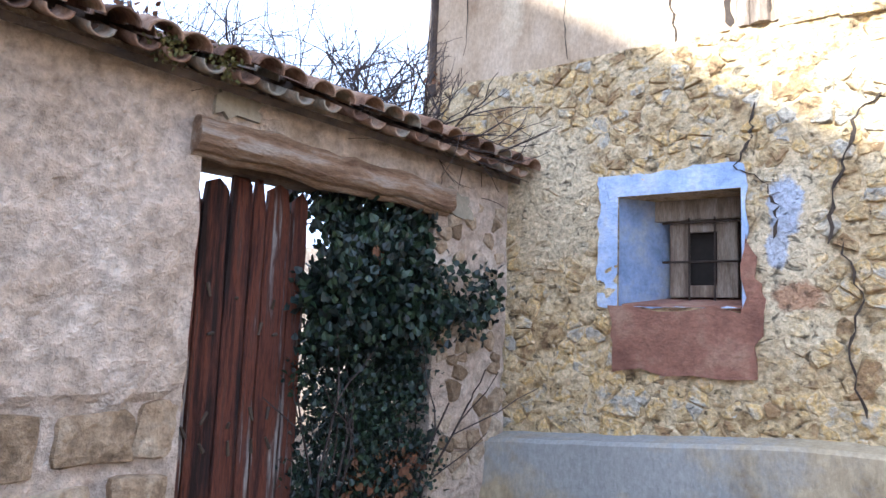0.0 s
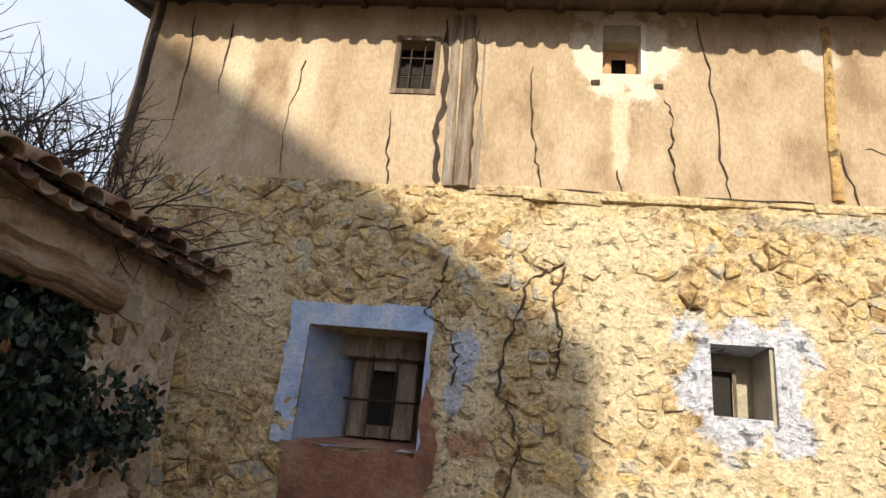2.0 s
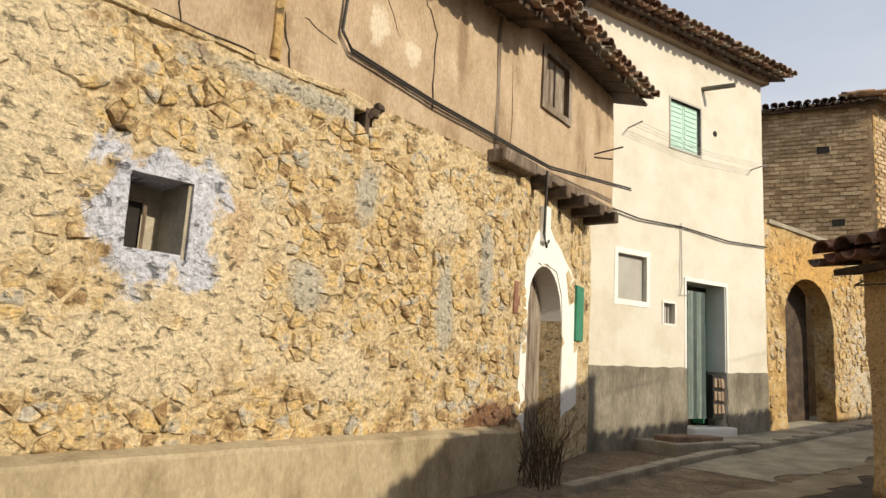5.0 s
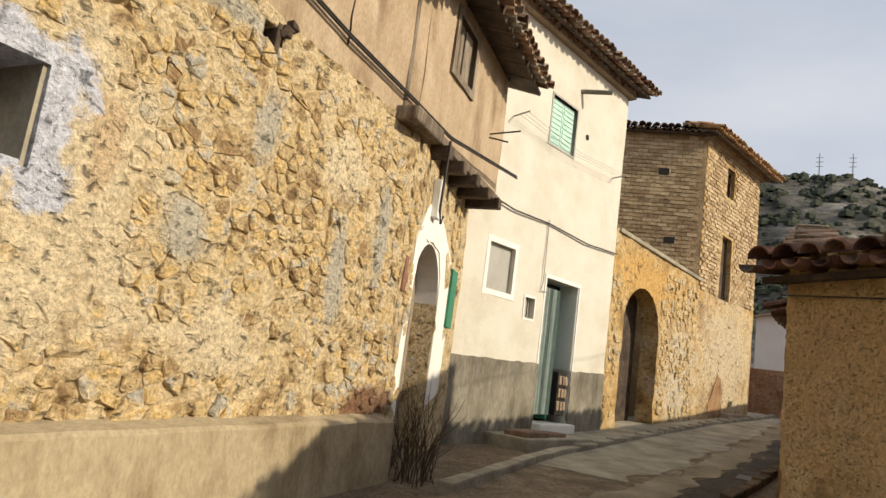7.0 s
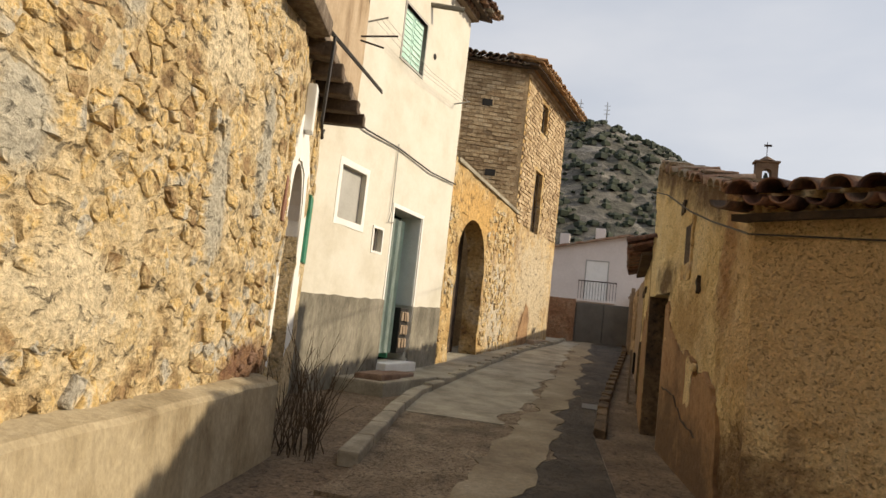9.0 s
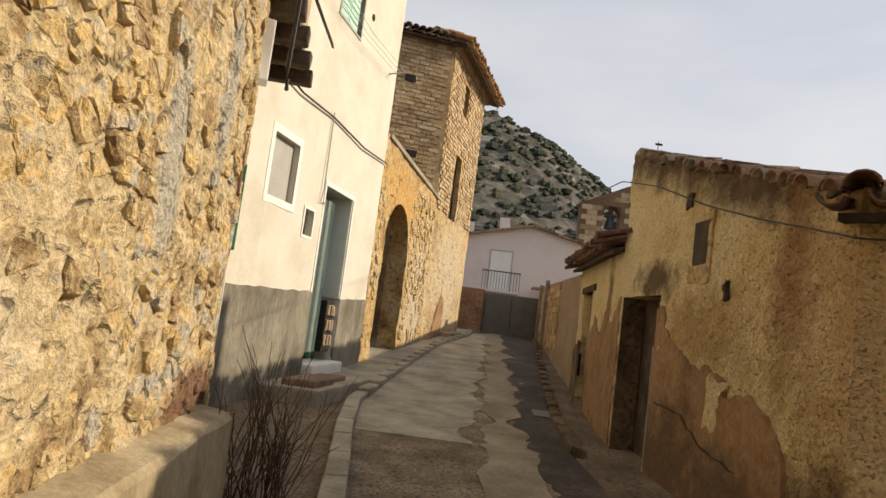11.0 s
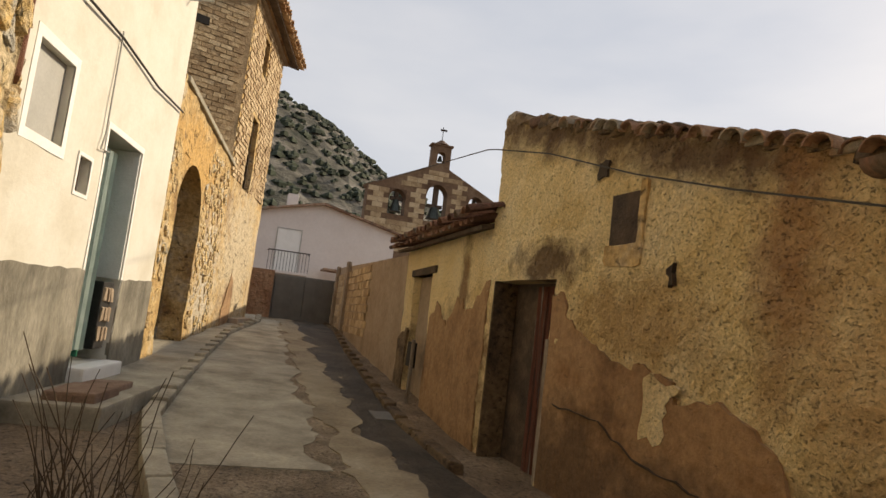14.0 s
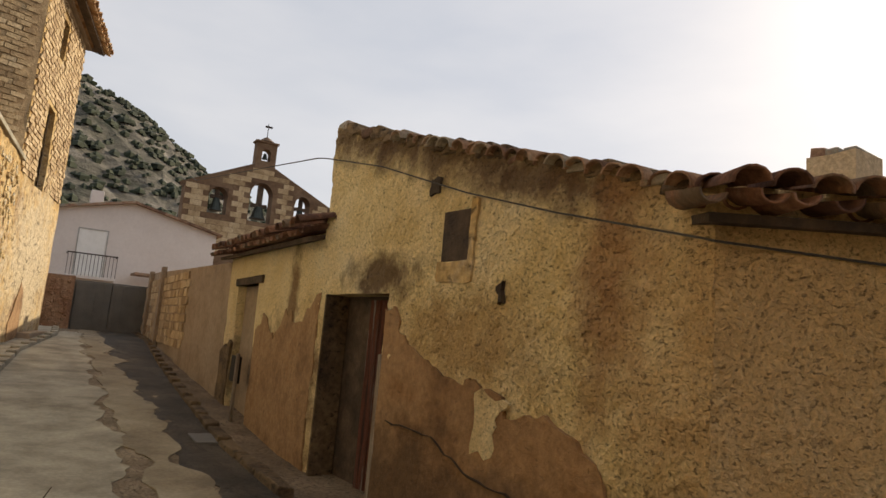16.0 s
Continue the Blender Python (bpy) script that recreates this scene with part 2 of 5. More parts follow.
M_REDWOOD = mat("red_brown_weathered_planks", [(0.022, 0.010, 0.008), (0.085, 0.026, 0.016), (0.19, 0.055, 0.028), (0.12, 0.05, 0.035), (0.42, 0.37, 0.33)], 2.0, 30, bump=1.0, stretch=(7, 7, 0.45), grain=0.55, rnd=0.18)
M_DARKWOOD = mat("dark_eave_wood", [(0.035, 0.024, 0.017), (0.075, 0.05, 0.033), (0.13, 0.09, 0.06)], 4, 30, bump=0.5, grain=0.3, rnd=0.2)
M_BEAM = mat("old_timber_beam", [(0.16, 0.09, 0.05), (0.32, 0.21, 0.13), (0.47, 0.41, 0.35)], 2.5, 25, bump=0.8, stretch=(5, 0.7, 5), grain=0.4)
M_TILE = mat("old_clay_tile", [(0.13, 0.075, 0.05), (0.26, 0.15, 0.095), (0.36, 0.24, 0.16), (0.28, 0.25, 0.20)], 3, 25, bump=0.5, rnd=0.45, grain=0.35)
M_REDTILE = mat("reddish_clay_tile", [(0.09, 0.042, 0.028), (0.19, 0.09, 0.055), (0.27, 0.145, 0.09), (0.15, 0.11, 0.08)], 3, 25, bump=0.6, rnd=0.45, grain=0.4)
M_ORTILE = mat("orange_clay_tile", [(0.30, 0.16, 0.07), (0.42, 0.25, 0.12), (0.5, 0.33, 0.18)], 3, 25, bump=0.4, rnd=0.4, grain=0.25)
# near-black panels behind openings: the shade of their depth put into the colour
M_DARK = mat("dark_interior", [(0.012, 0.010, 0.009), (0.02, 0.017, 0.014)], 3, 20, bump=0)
M_CRACK = mat("crack_shadow_gap", [(0.03, 0.02, 0.013), (0.06, 0.042, 0.028)], 6, 40, bump=0)
M_IRON = mat("rusty_iron", [(0.04, 0.03, 0.026), (0.09, 0.065, 0.05)], 8, 60, rough=0.7, bump=0.2, metal=0.5)
M_CABLE = mat("black_cable", [(0.02, 0.017, 0.014), (0.04, 0.033, 0.027)], 8, 60, rough=0.6, bump=0.1)
M_GREEN = mat("faded_mint_paint", [(0.40, 0.63, 0.55), (0.53, 0.74, 0.66)], 4, 40, rough=0.7, bump=0.1, grain=0.12)
M_DKGREEN = mat("green_paint", [(0.015, 0.16, 0.09), (0.03, 0.22, 0.13)], 5, 40, rough=0.6, bump=0.1, grain=0.12)
M_CURTAIN = mat("pale_green_curtain", [(0.46, 0.56, 0.52), (0.60, 0.68, 0.64)], 5, 60, bump=0.1, grain=0.1)
M_GREY = mat("grey_shutter", [(0.34, 0.33, 0.30), (0.42, 0.41, 0.38)], 3, 40, rough=0.7, bump=0.1, grain=0.1)
M_PLASTIC = mat("white_plastic", [(0.7, 0.7, 0.68), (0.78, 0.78, 0.76)], 5, 50, rough=0.5, bump=0, grain=0.05)
M_STEP = mat("brown_sandstone", [(0.17, 0.10, 0.065), (0.25, 0.16, 0.11), (0.32, 0.23, 0.17)], 3, 30, bump=0.5, grain=0.25)
M_IVY = mat("ivy_leaf", [(0.004, 0.011, 0.009), (0.009, 0.023, 0.016), (0.024, 0.046, 0.02)], 4, 30, rough=0.5, bump=0.1, rnd=0.5, grain=0.2)
M_DRYLEAF = mat("dry_leaf", [(0.14, 0.06, 0.03), (0.25, 0.13, 0.06)], 4, 30, bump=0.1, rnd=0.4)
M_MOSS = mat("moss_tuft", [(0.10, 0.10, 0.03), (0.2, 0.18, 0.06)], 6, 30, bump=0.1, rnd=0.4)
M_TWIG = mat("bare_twig", [(0.035, 0.026, 0.024), (0.075, 0.055, 0.048)], 6, 40, bump=0.2)
M_DRYTWIG = mat("dry_weed", [(0.05, 0.032, 0.018), (0.11, 0.075, 0.042)], 6, 40, bump=0.2)
M_GATE = mat("grey_metal_gate", [(0.10, 0.095, 0.085), (0.145, 0.135, 0.12)], 2, 30, rough=0.6, bump=0.1, grain=0.12)
M_CHURCH = mat("church_stone", [(0.10, 0.055, 0.03), (0.15, 0.088, 0.048), (0.21, 0.135, 0.08)], 0.8, 6, bump=0.5, rnd=0.35, grain=0.25)
M_BRONZE = mat("dark_bronze_bell", [(0.03, 0.035, 0.03), (0.06, 0.07, 0.06)], 3, 20, rough=0.5, bump=0.1, metal=0.6)
M_FARWHITE = mat("pale_pink_render", [(0.62, 0.56, 0.52), (0.70, 0.64, 0.60)], 0.6, 8, bump=0.1, grain=0.06)
M_REDBRICK = mat("red_earth_wall", [(0.20, 0.10, 0.06), (0.30, 0.17, 0.10), (0.38, 0.25, 0.16)], 1.4, 10, bump=0.6, grain=0.35)
M_BLOCK = mat("brown_block_wall", [(0.22, 0.16, 0.105), (0.30, 0.225, 0.155), (0.37, 0.29, 0.21)], 1.2, 12, bump=0.5, rnd=0.3, grain=0.25)
M_GROUND = mat("packed_earth", [(0.13, 0.09, 0.055), (0.21, 0.15, 0.095), (0.29, 0.22, 0.145)], 1.2, 24, bump=0.8, grain=0.5, joints=20, open_joints=0.42)
M_LEDGE = mat("yellowed_concrete", [(0.18, 0.13, 0.072), (0.32, 0.255, 0.155), (0.42, 0.345, 0.225), (0.36, 0.29, 0.18)], 1.8, 25, bump=0.4, grain=0.25, stretch=(1.2, 1.2, 0.6), stains=[(-2.2, 0.3, 1.2, 0.4, (0.30, 0.31, 0.31), 0.4)])
M_TRACK = mat("concrete_track", [(0.17, 0.13, 0.085), (0.27, 0.22, 0.145), (0.36, 0.305, 0.215)], 1.3, 24, bump=0.4, grain=0.25)
M_WET = mat("dark_broken_asphalt", [(0.03, 0.022, 0.014), (0.06, 0.045, 0.03), (0.12, 0.09, 0.06)], 1.6, 30, rough=0.75, bump=0.9, grain=0.55, joints=18, open_joints=0.42)
M_COARSE = mat("worn_pebbled_asphalt", [(0.14, 0.10, 0.06), (0.27, 0.205, 0.135), (0.42, 0.335, 0.23)], 1.6, 34, bump=0.9, grain=0.55, joints=26, open_joints=0.42)
M_HILL = mat("rocky_hillside", [(0.035, 0.04, 0.026), (0.085, 0.078, 0.058), (0.15, 0.135, 0.11), (0.25, 0.23, 0.20)], 0.10, 0.55, bump=0.8, grain=0.6, dist=1.0, stretch=(1, 1, 2))
M_SHRUB = mat("hill_shrub", [(0.018, 0.026, 0.014), (0.04, 0.05, 0.026)], 0.3, 2, bump=0, rnd=0.4)


# ---- building helpers ----
def part(name, bm, material, parent, label=""):
    me = bpy.data.meshes.new(name)
    bm.normal_update()
    bm.to_mesh(me)
    bm.free()
    me.materials.append(material)
    ob = new(name, me)
    ob.parent = parent
    if label:
        ob["label"] = label
    return ob


def thing(name, m, label, category, group="", kind=""):
    ob = new(name)
    ob.matrix_world = m
    ob.empty_display_size = 0.2
    return tagged(ob, label, category, group, kind)


def fr(p, q, z=0.0):
    """Frame of a wall from p to q seen with its street side towards -y."""
    a = math.degrees(math.atan2(q[1] - p[1], q[0] - p[0]))
    return pose(p[0], p[1], z, 0, 0, a)


def length(p, q):
    return math.hypot(q[0] - p[0], q[1] - p[1])


def box(bm, x0, x1, y0, y1, z0, z1, jit=0.0):
    j = lambda: random.uniform(-jit, jit)
    v = [bm.verts.new((x + j(), y + j(), z + j())) for x in (x0, x1) for y in (y0, y1) for z in (z0, z1)]
    for f in ((0, 1, 3, 2), (4, 6, 7, 5), (0, 4, 5, 1), (2, 3, 7, 6), (0, 2, 6, 4), (1, 5, 7, 3)):
        bm.faces.new([v[i] for i in f])
    return bm


def bbox(x0, x1, y0, y1, z0, z1, bev=0.01, jit=0.0):
    """A bevelled box."""
    bm = box(bmesh.new(), x0, x1, y0, y1, z0, z1, jit)
    if bev:
        bmesh.ops.bevel(bm, geom=bm.edges[:], offset=bev, segments=2, affect="EDGES", profile=0.6)
    return bm


def tube(bm, pts, r0, r1=None, n=6):
    r1 = r0 if r1 is None else r1
    rings = []
    pts = [Vector(p) for p in pts]
    for i, p in enumerate(pts):
        d = (pts[min(i + 1, len(pts) - 1)] - pts[max(i - 1, 0)]).normalized()
        a = d.orthogonal().normalized()
        b = d.cross(a)
        r = r0 + (r1 - r0) * i / (len(pts) - 1)
        rings.append([bm.verts.new(p + r * (math.cos(6.2832 * k / n) * a + math.sin(6.2832 * k / n) * b)) for k in range(n)])
    for u, v in zip(rings, rings[1:]):
        for k in range(n):
            bm.faces.new((u[k], u[(k + 1) % n], v[(k + 1) % n], v[k]))
    bm.faces.new(rings[0][::-1])
    bm.faces.new(rings[-1])
    return bm


def bmesh_thick(bm, t=0.008):
    bmesh.ops.solidify(bm, geom=bm.faces[:], thickness=t)
    return bm


def wobble(bm, amp, scale=1.5, front=False):
    for v in bm.verts:
        o = noise.noise_vector(v.co * scale)
        v.co += Vector((0 if front else o.x, o.y, 0 if front else o.z)) * amp
    return bm


def cuts(lo, hi, marks, step):
    c = sorted({lo, hi, *[m for m in marks if lo < m < hi]})
    out = []
    for a, b in zip(c, c[1:]):
        k = max(1, round((b - a) / step))
        out += [a + (b - a) * i / k for i in range(k)]
    return out + [hi]


def wall(L, z0, top, th, holes=(), s0=0.0, step=0.25, amp=0.015, ragged=0.0, relief=None):
    """A wall with its street face at y = 0; top(s) gives its height; holes are (s0, s1, z0, z1)."""
    bm = bmesh.new()
    S = cuts(s0, L, [h[i] for h in holes for i in (0, 1)], step)
    zt = max(top(s) for s in S)
    Z = cuts(z0, zt, [h[i] for h in holes for i in (2, 3)], step)
    grid = {}

    def v(i, j, k):
        key = (i, j, k)
        if key not in grid:
            s, z = S[i], Z[j]
            t = top(s) + ragged * noise.noise((s * 5, 3, z0))
            z = z0 + (z - z0) * (t - z0) / (zt - z0) if not holes else min(z, t)
            y = th * k
            if k == 0:
                y += amp * noise.noise((s * 1.7, z * 1.7, z0 + L)) + amp * 0.5 * noise.noise((s * 5, z * 5, L))
                if relief:
                    y -= relief(s, z)
            grid[key] = bm.verts.new((s, y, z))
        return grid[key]

    def solid(i, j):
        if not (0 <= i < len(S) - 1 and 0 <= j < len(Z) - 1):
            return False
        s, z = (S[i] + S[i + 1]) / 2, (Z[j] + Z[j + 1]) / 2
        return not any(h[0] < s < h[1] and h[2] < z < h[3] for h in holes)

    def face(*ks):
        f = [v(*k) for k in ks]
        if len({x for x in f}) == 4:
            bm.faces.new(f)

    for i in range(len(S) - 1):
        for j in range(len(Z) - 1):
            if not solid(i, j):
                continue
            face((i, j, 0), (i + 1, j, 0), (i + 1, j + 1, 0), (i, j + 1, 0))
            face((i, j, 1), (i, j + 1, 1), (i + 1, j + 1, 1), (i + 1, j, 1))
            if not solid(i - 1, j):
                face((i, j, 0), (i, j + 1, 0), (i, j + 1, 1), (i, j, 1))
            if not solid(i + 1, j):
                face((i + 1, j, 0), (i + 1, j, 1), (i + 1, j + 1, 1), (i + 1, j + 1, 0))
            if not solid(i, j + 1):
                face((i, j + 1, 0), (i + 1, j + 1, 0), (i + 1, j + 1, 1), (i, j + 1, 1))
            if not solid(i, j - 1):
                face((i, j, 0), (i, j, 1), (i + 1, j, 1), (i + 1, j, 0))
    bmesh.ops.dissolve_degenerate(bm, dist=0.0005, edges=bm.edges[:])
    return bm


def arch_fill(s0, s1, zs, zt, y0, y1, n=12):
    """The two corners above an arch within a square opening."""
    bm = bmesh.new()
    c, r, h = (s0 + s1) / 2, (s1 - s0) / 2, zt - zs
    pts = [(c - r * math.cos(math.pi * i / n), zs + h * 0.985 * math.sin(math.pi * i / n)) for i in range(n + 1)]
    for (a, za), (b, zb) in zip(pts, pts[1:]):
        v = [bm.verts.new((x, y, z)) for y in (y0, y1) for x, z in ((a, za), (b, zb), (b, zt), (a, zt))]
        for f in ((0, 1, 2, 3), (7, 6, 5, 4), (0, 4, 5, 1)):
            bm.faces.new([v[i] for i in f])
    bmesh.ops.remove_doubles(bm, verts=bm.verts[:], dist=0.0005)
    return bm


def patch(pts, y=-0.006, th=0.02, rag=0.03, sub=5):
    """A thin raised patch of plaster or paint with a ragged edge, in a wall's frame."""
    out = []
    for (a, b), (c, d) in zip(pts, pts[1:] + pts[:1]):
        for k in range(sub):
            f = k / sub
            out.append((a + (c - a) * f + random.uniform(-rag, rag), b + (d - b) * f + random.uniform(-rag, rag)))
    bm = bmesh.new()
    v = [bm.verts.new((s, y, z)) for s, z in out]
    w = [bm.verts.new((s, y + th, z)) for s, z in out]
    e = bmesh.ops.triangle_fill(bm, use_beauty=True, edges=[bm.edges.new((v[i], v[(i + 1) % len(v)])) for i in range(len(v))])
    for i in range(len(v)):
        k = (i + 1) % len(v)
        bm.faces.new((v[i], w[i], w[k], v[k]))
    bmesh.ops.recalc_face_normals(bm, faces=bm.faces[:])
    return bm


def ring(s0, s1, z0, z1, ml, mr, mb, mt, y=-0.008, th=0.025, rag=0.05, n=7):
    """A painted surround with a ragged outer edge about a square opening."""
    bm = bmesh.new()
    inner, outer = [], []
    wav = lambda i, k, o: 1.1 * noise.noise((s0 + i * 0.33, k * 3.7, o)) + 0.7 * noise.noise((s0 + i * 0.9, k * 5.1, o + 4))
    ci = [(s0, z0), (s1, z0), (s1, z1), (s0, z1)]
    co = [(s0 - ml, z0 - mb), (s1 + mr, z0 - mb), (s1 + mr, z1 + mt), (s0 - ml, z1 + mt)]
    for k in range(4):
        for i in range(n):
            f = i / n
            (a, b), (c, d) = ci[k], ci[(k + 1) % 4]
            inner.append((a + (c - a) * f, b + (d - b) * f))
            (a, b), (c, d) = co[k], co[(k + 1) % 4]
            outer.append((a + (c - a) * f + rag * wav(i, k, 0), b + (d - b) * f + rag * wav(i, k, 9)))
    I = [bm.verts.new((s, y, z)) for s, z in inner]
    O = [bm.verts.new((s, y, z)) for s, z in outer]
    B = [bm.verts.new((s, y + th, z)) for s, z in outer]
    m = len(I)
    for i in range(m):
        k = (i + 1) % m
        bm.faces.new((I[i], O[i], O[k], I[k]))
        bm.faces.new((O[i], B[i], B[k], O[k]))
    bmesh.ops.recalc_face_normals(bm, faces=bm.faces[:])
    return bm


def crack(pts, w=0.018, y=-0.012):
    """A jagged open crack line, running along a wall face."""
    bm = bmesh.new()
    line = []
    for (a, b), (c, d) in zip(pts, pts[1:]):
        for k in range(6):
            f = k / 6
            line.append((a + (c - a) * f + random.uniform(-0.02, 0.02), b + (d - b) * f + random.uniform(-0.02, 0.02)))
    line.append(pts[-1])
    prev = None
    flat = abs(pts[0][0] - pts[-1][0]) > abs(pts[0][1] - pts[-1][1])
    for i, (s, z) in enumerate(line):
        h = 0.6 * w * random.uniform(0.2, 1.0) * (0.3 if i in (0, len(line) - 1) else 1)
        o = (0, h) if flat else (h, 0)
        cur = [bm.verts.new((s - o[0], y, z - o[1])), bm.verts.new((s + o[0], y, z + o[1])), bm.verts.new((s + o[0], y + 0.03, z + o[1])), bm.verts.new((s - o[0], y + 0.03, z - o[1]))]
        if prev:
            for k in range(4):
                bm.faces.new((prev[k], prev[(k + 1) % 4], cur[(k + 1) % 4], cur[k]))
        prev = cur
    bmesh.ops.recalc_face_normals(bm, faces=bm.faces[:])
    return bm


def tile_mesh(name, material, up=True, L=0.46, r0=0.10, r1=0.075, n=7):
    """A half-round clay tile, its wide end at y = 0 and running up to y = L."""
    bm = bmesh.new()
    sg = 1 if up else -1
    rows = []
    for y, r in ((0, r0 if up else r1), (L, r1 if up else r0)):
        for t in (0, 0.016):
            rows.append([bm.verts.new(((r - t) * math.cos(math.pi * k / n), y, sg * (r - t) * 0.85 * math.sin(math.pi * k / n))) for k in range(n + 1)])
    a, b, c, d = rows
    for k in range(n):
        bm.faces.new((a[k], a[k + 1], c[k + 1], c[k]))
        bm.faces.new((b[k + 1], b[k], d[k], d[k + 1]))
        bm.faces.new((a[k + 1], a[k], b[k], b[k + 1]))
    bmesh.ops.recalc_face_normals(bm, faces=bm.faces[:])
    me = bpy.data.meshes.new(name)
    bm.to_mesh(me)
    bm.free()
    for p in me.polygons:
        p.use_smooth = True
    me.materials.append(material)
    return me


def roof(parent, m, L, rows, pitch, material, slab=0.05, jit=1.0, pitch_x=0.21, keep=1.0, label=""):
    """A tiled slope: m puts its eave along x, rising towards +y."""
    base = m @ pose(0, 0, 0, pitch)
    depth = rows * 0.36 + 0.1
    bm = box(bmesh.new(), 0, L, 0.1, depth, -0.14, -0.14 + slab)
    box(bm, 0, L, depth - 0.16, depth - 0.02, -0.088, 0.11)
    ob = part("roof", bm, M_DARKWOOD, parent, label)
    ob.matrix_local = base
    cap, pan = tile_mesh("roof_tile", material), tile_mesh("roof_tile", material, False)
    k = int(L / pitch_x)
    for i in range(k + 1):
        for j in range(rows):
            for me, dx, dz in ((pan, 0, 0), (cap, pitch_x / 2, 0.055)):
                if random.random() > keep:
                    continue
                t = new("roof_tile", me)
                t.parent = ob
                u = lambda a: random.uniform(-a, a) * jit
                t.matrix_local = pose(i * pitch_x + dx + u(0.02), j * 0.36 - 0.04 + u(0.035), dz + u(0.012) + 0.012 * j * 0, 2.5 + u(3), u(5), u(4))
    return ob


def voronoi_cells(s0, s1, z0, z1, size, rng, squash=0.75):
    """Irregular convex cells that fill a rectangle: (centre, corners)."""
    nx, nz = round((s1 - s0) / size), round((z1 - z0) / (size * squash))
    P = {}
    for i in range(-1, nx + 1):
        for j in range(-1, nz + 1):
            P[i, j] = ((i + 0.5 + rng.uniform(-0.42, 0.42)) * (s1 - s0) / nx + s0, (j + 0.5 + rng.uniform(-0.38, 0.38)) * (z1 - z0) / nz + z0)
    for i in range(nx):
        for j in range(nz):
            c = P[i, j]
            poly = [(c[0] + a * size * 1.6, c[1] + b * size * 1.6) for a, b in ((-1, -1), (1, -1), (1, 1), (-1, 1))]
            for a in (-2, -1, 0, 1, 2):
                for b in (-2, -1, 0, 1, 2):
                    o = P.get((i + a, j + b))
                    if o is None or o == c:
                        continue
                    nx_, nz_ = o[0] - c[0], o[1] - c[1]
                    d = (nx_ * (o[0] + c[0]) + nz_ * (o[1] + c[1])) / 2
                    out = []
                    for u, v in zip(poly, poly[1:] + poly[:1]):
                        du, dv = nx_ * u[0] + nz_ * u[1] - d, nx_ * v[0] + nz_ * v[1] - d
                        if du <= 0:
                            out.append(u)
                        if du * dv < 0:
                            f = du / (du - dv)
                            out.append((u[0] + (v[0] - u[0]) * f, u[1] + (v[1] - u[1]) * f))
                    poly = out
                    if len(poly) < 3:
                        break
                if len(poly) < 3:
                    break
            if len(poly) >= 3:
                yield c, poly


def stone_into(bm, c, poly, proud, rng, gap=0.97, y0=0.03):
    """One rounded rubble stone of a given outline."""
    fine = []
    for u, v in zip(poly, poly[1:] + poly[:1]):
        fine.append(u)
        if length(u, v) > 0.05:
            k = rng.uniform(-0.1, 0.04)
            m = ((u[0] + v[0]) / 2, (u[1] + v[1]) / 2)
            fine.append((m[0] - (m[0] - c[0]) * k, m[1] - (m[1] - c[1]) * k))
    poly = [(c[0] + (a - c[0]) * (0.9 + 0.16 * noise.noise((a * 9, b * 9, 1))), c[1] + (b - c[1]) * (0.9 + 0.16 * noise.noise((a * 9, b * 9, 5)))) for a, b in fine]
    rings = []
    for f, y in ((gap * 1.06, y0), (gap * 0.97, -proud * 0.6), (gap * 0.8, -proud * rng.uniform(0.85, 1.1))):
        rings.append([bm.verts.new((c[0] + (s - c[0]) * f * rng.uniform(0.94, 1.04), y + rng.uniform(-0.25, 0.25) * proud * (y < 0), c[1] + (z - c[1]) * f * rng.uniform(0.94, 1.04))) for s, z in poly])
    n = len(poly)
    for u, v in zip(rings, rings[1:]):
        for k in range(n):
            bm.faces.new((u[k], u[(k + 1) % n], v[(k + 1) % n], v[k]))
    inner = [bm.verts.new((c[0] + (s - c[0]) * 0.42, -proud * rng.uniform(0.85, 1.15), c[1] + (z - c[1]) * 0.42)) for s, z in poly]
    for k in range(n):
        bm.faces.new((rings[-1][k], rings[-1][(k + 1) % n], inner[(k + 1) % n], inner[k]))
    rings.append(inner)
    mid = bm.verts.new((c[0], -proud, c[1]))
    for k in range(n):
        bm.faces.new((rings[-1][k], rings[-1][(k + 1) % n], mid))
    return bm


def stones(parent, s0, s1, z0, z1, size, singles, skip=lambda s, z: False, keep=0.6, seed=1, material=None, proud=0.035, name="stone", squash=0.75):
    """Rubble: those in the stretch singles = (a, b) are pieces of their own, the rest is joined."""
    rng = random.Random(seed)
    rest, count = bmesh.new(), 0
    for c, poly in voronoi_cells(s0, s1, z0, z1, size, rng, squash):
        f = noise.noise((c[0] * 0.8, c[1] * 0.9, seed)) * 0.5
        if skip(*c) or rng.random() > keep + f:
            continue
        pr = proud * rng.uniform(0.35, 1.2)
        if singles[0] < c[0] < singles[1] and count < 290:
            count += 1
            bm = stone_into(bmesh.new(), c, poly, pr, rng)
            bmesh.ops.recalc_face_normals(bm, faces=bm.faces[:])
            ob = part(name, bm, material or M_STONE, parent)
        else:
            stone_into(rest, c, poly, pr, rng)
    bmesh.ops.recalc_face_normals(rest, faces=rest.faces[:])
    ob = part("rubble", rest, material or M_STONE, parent)
    ob["kind"] = "stuff"


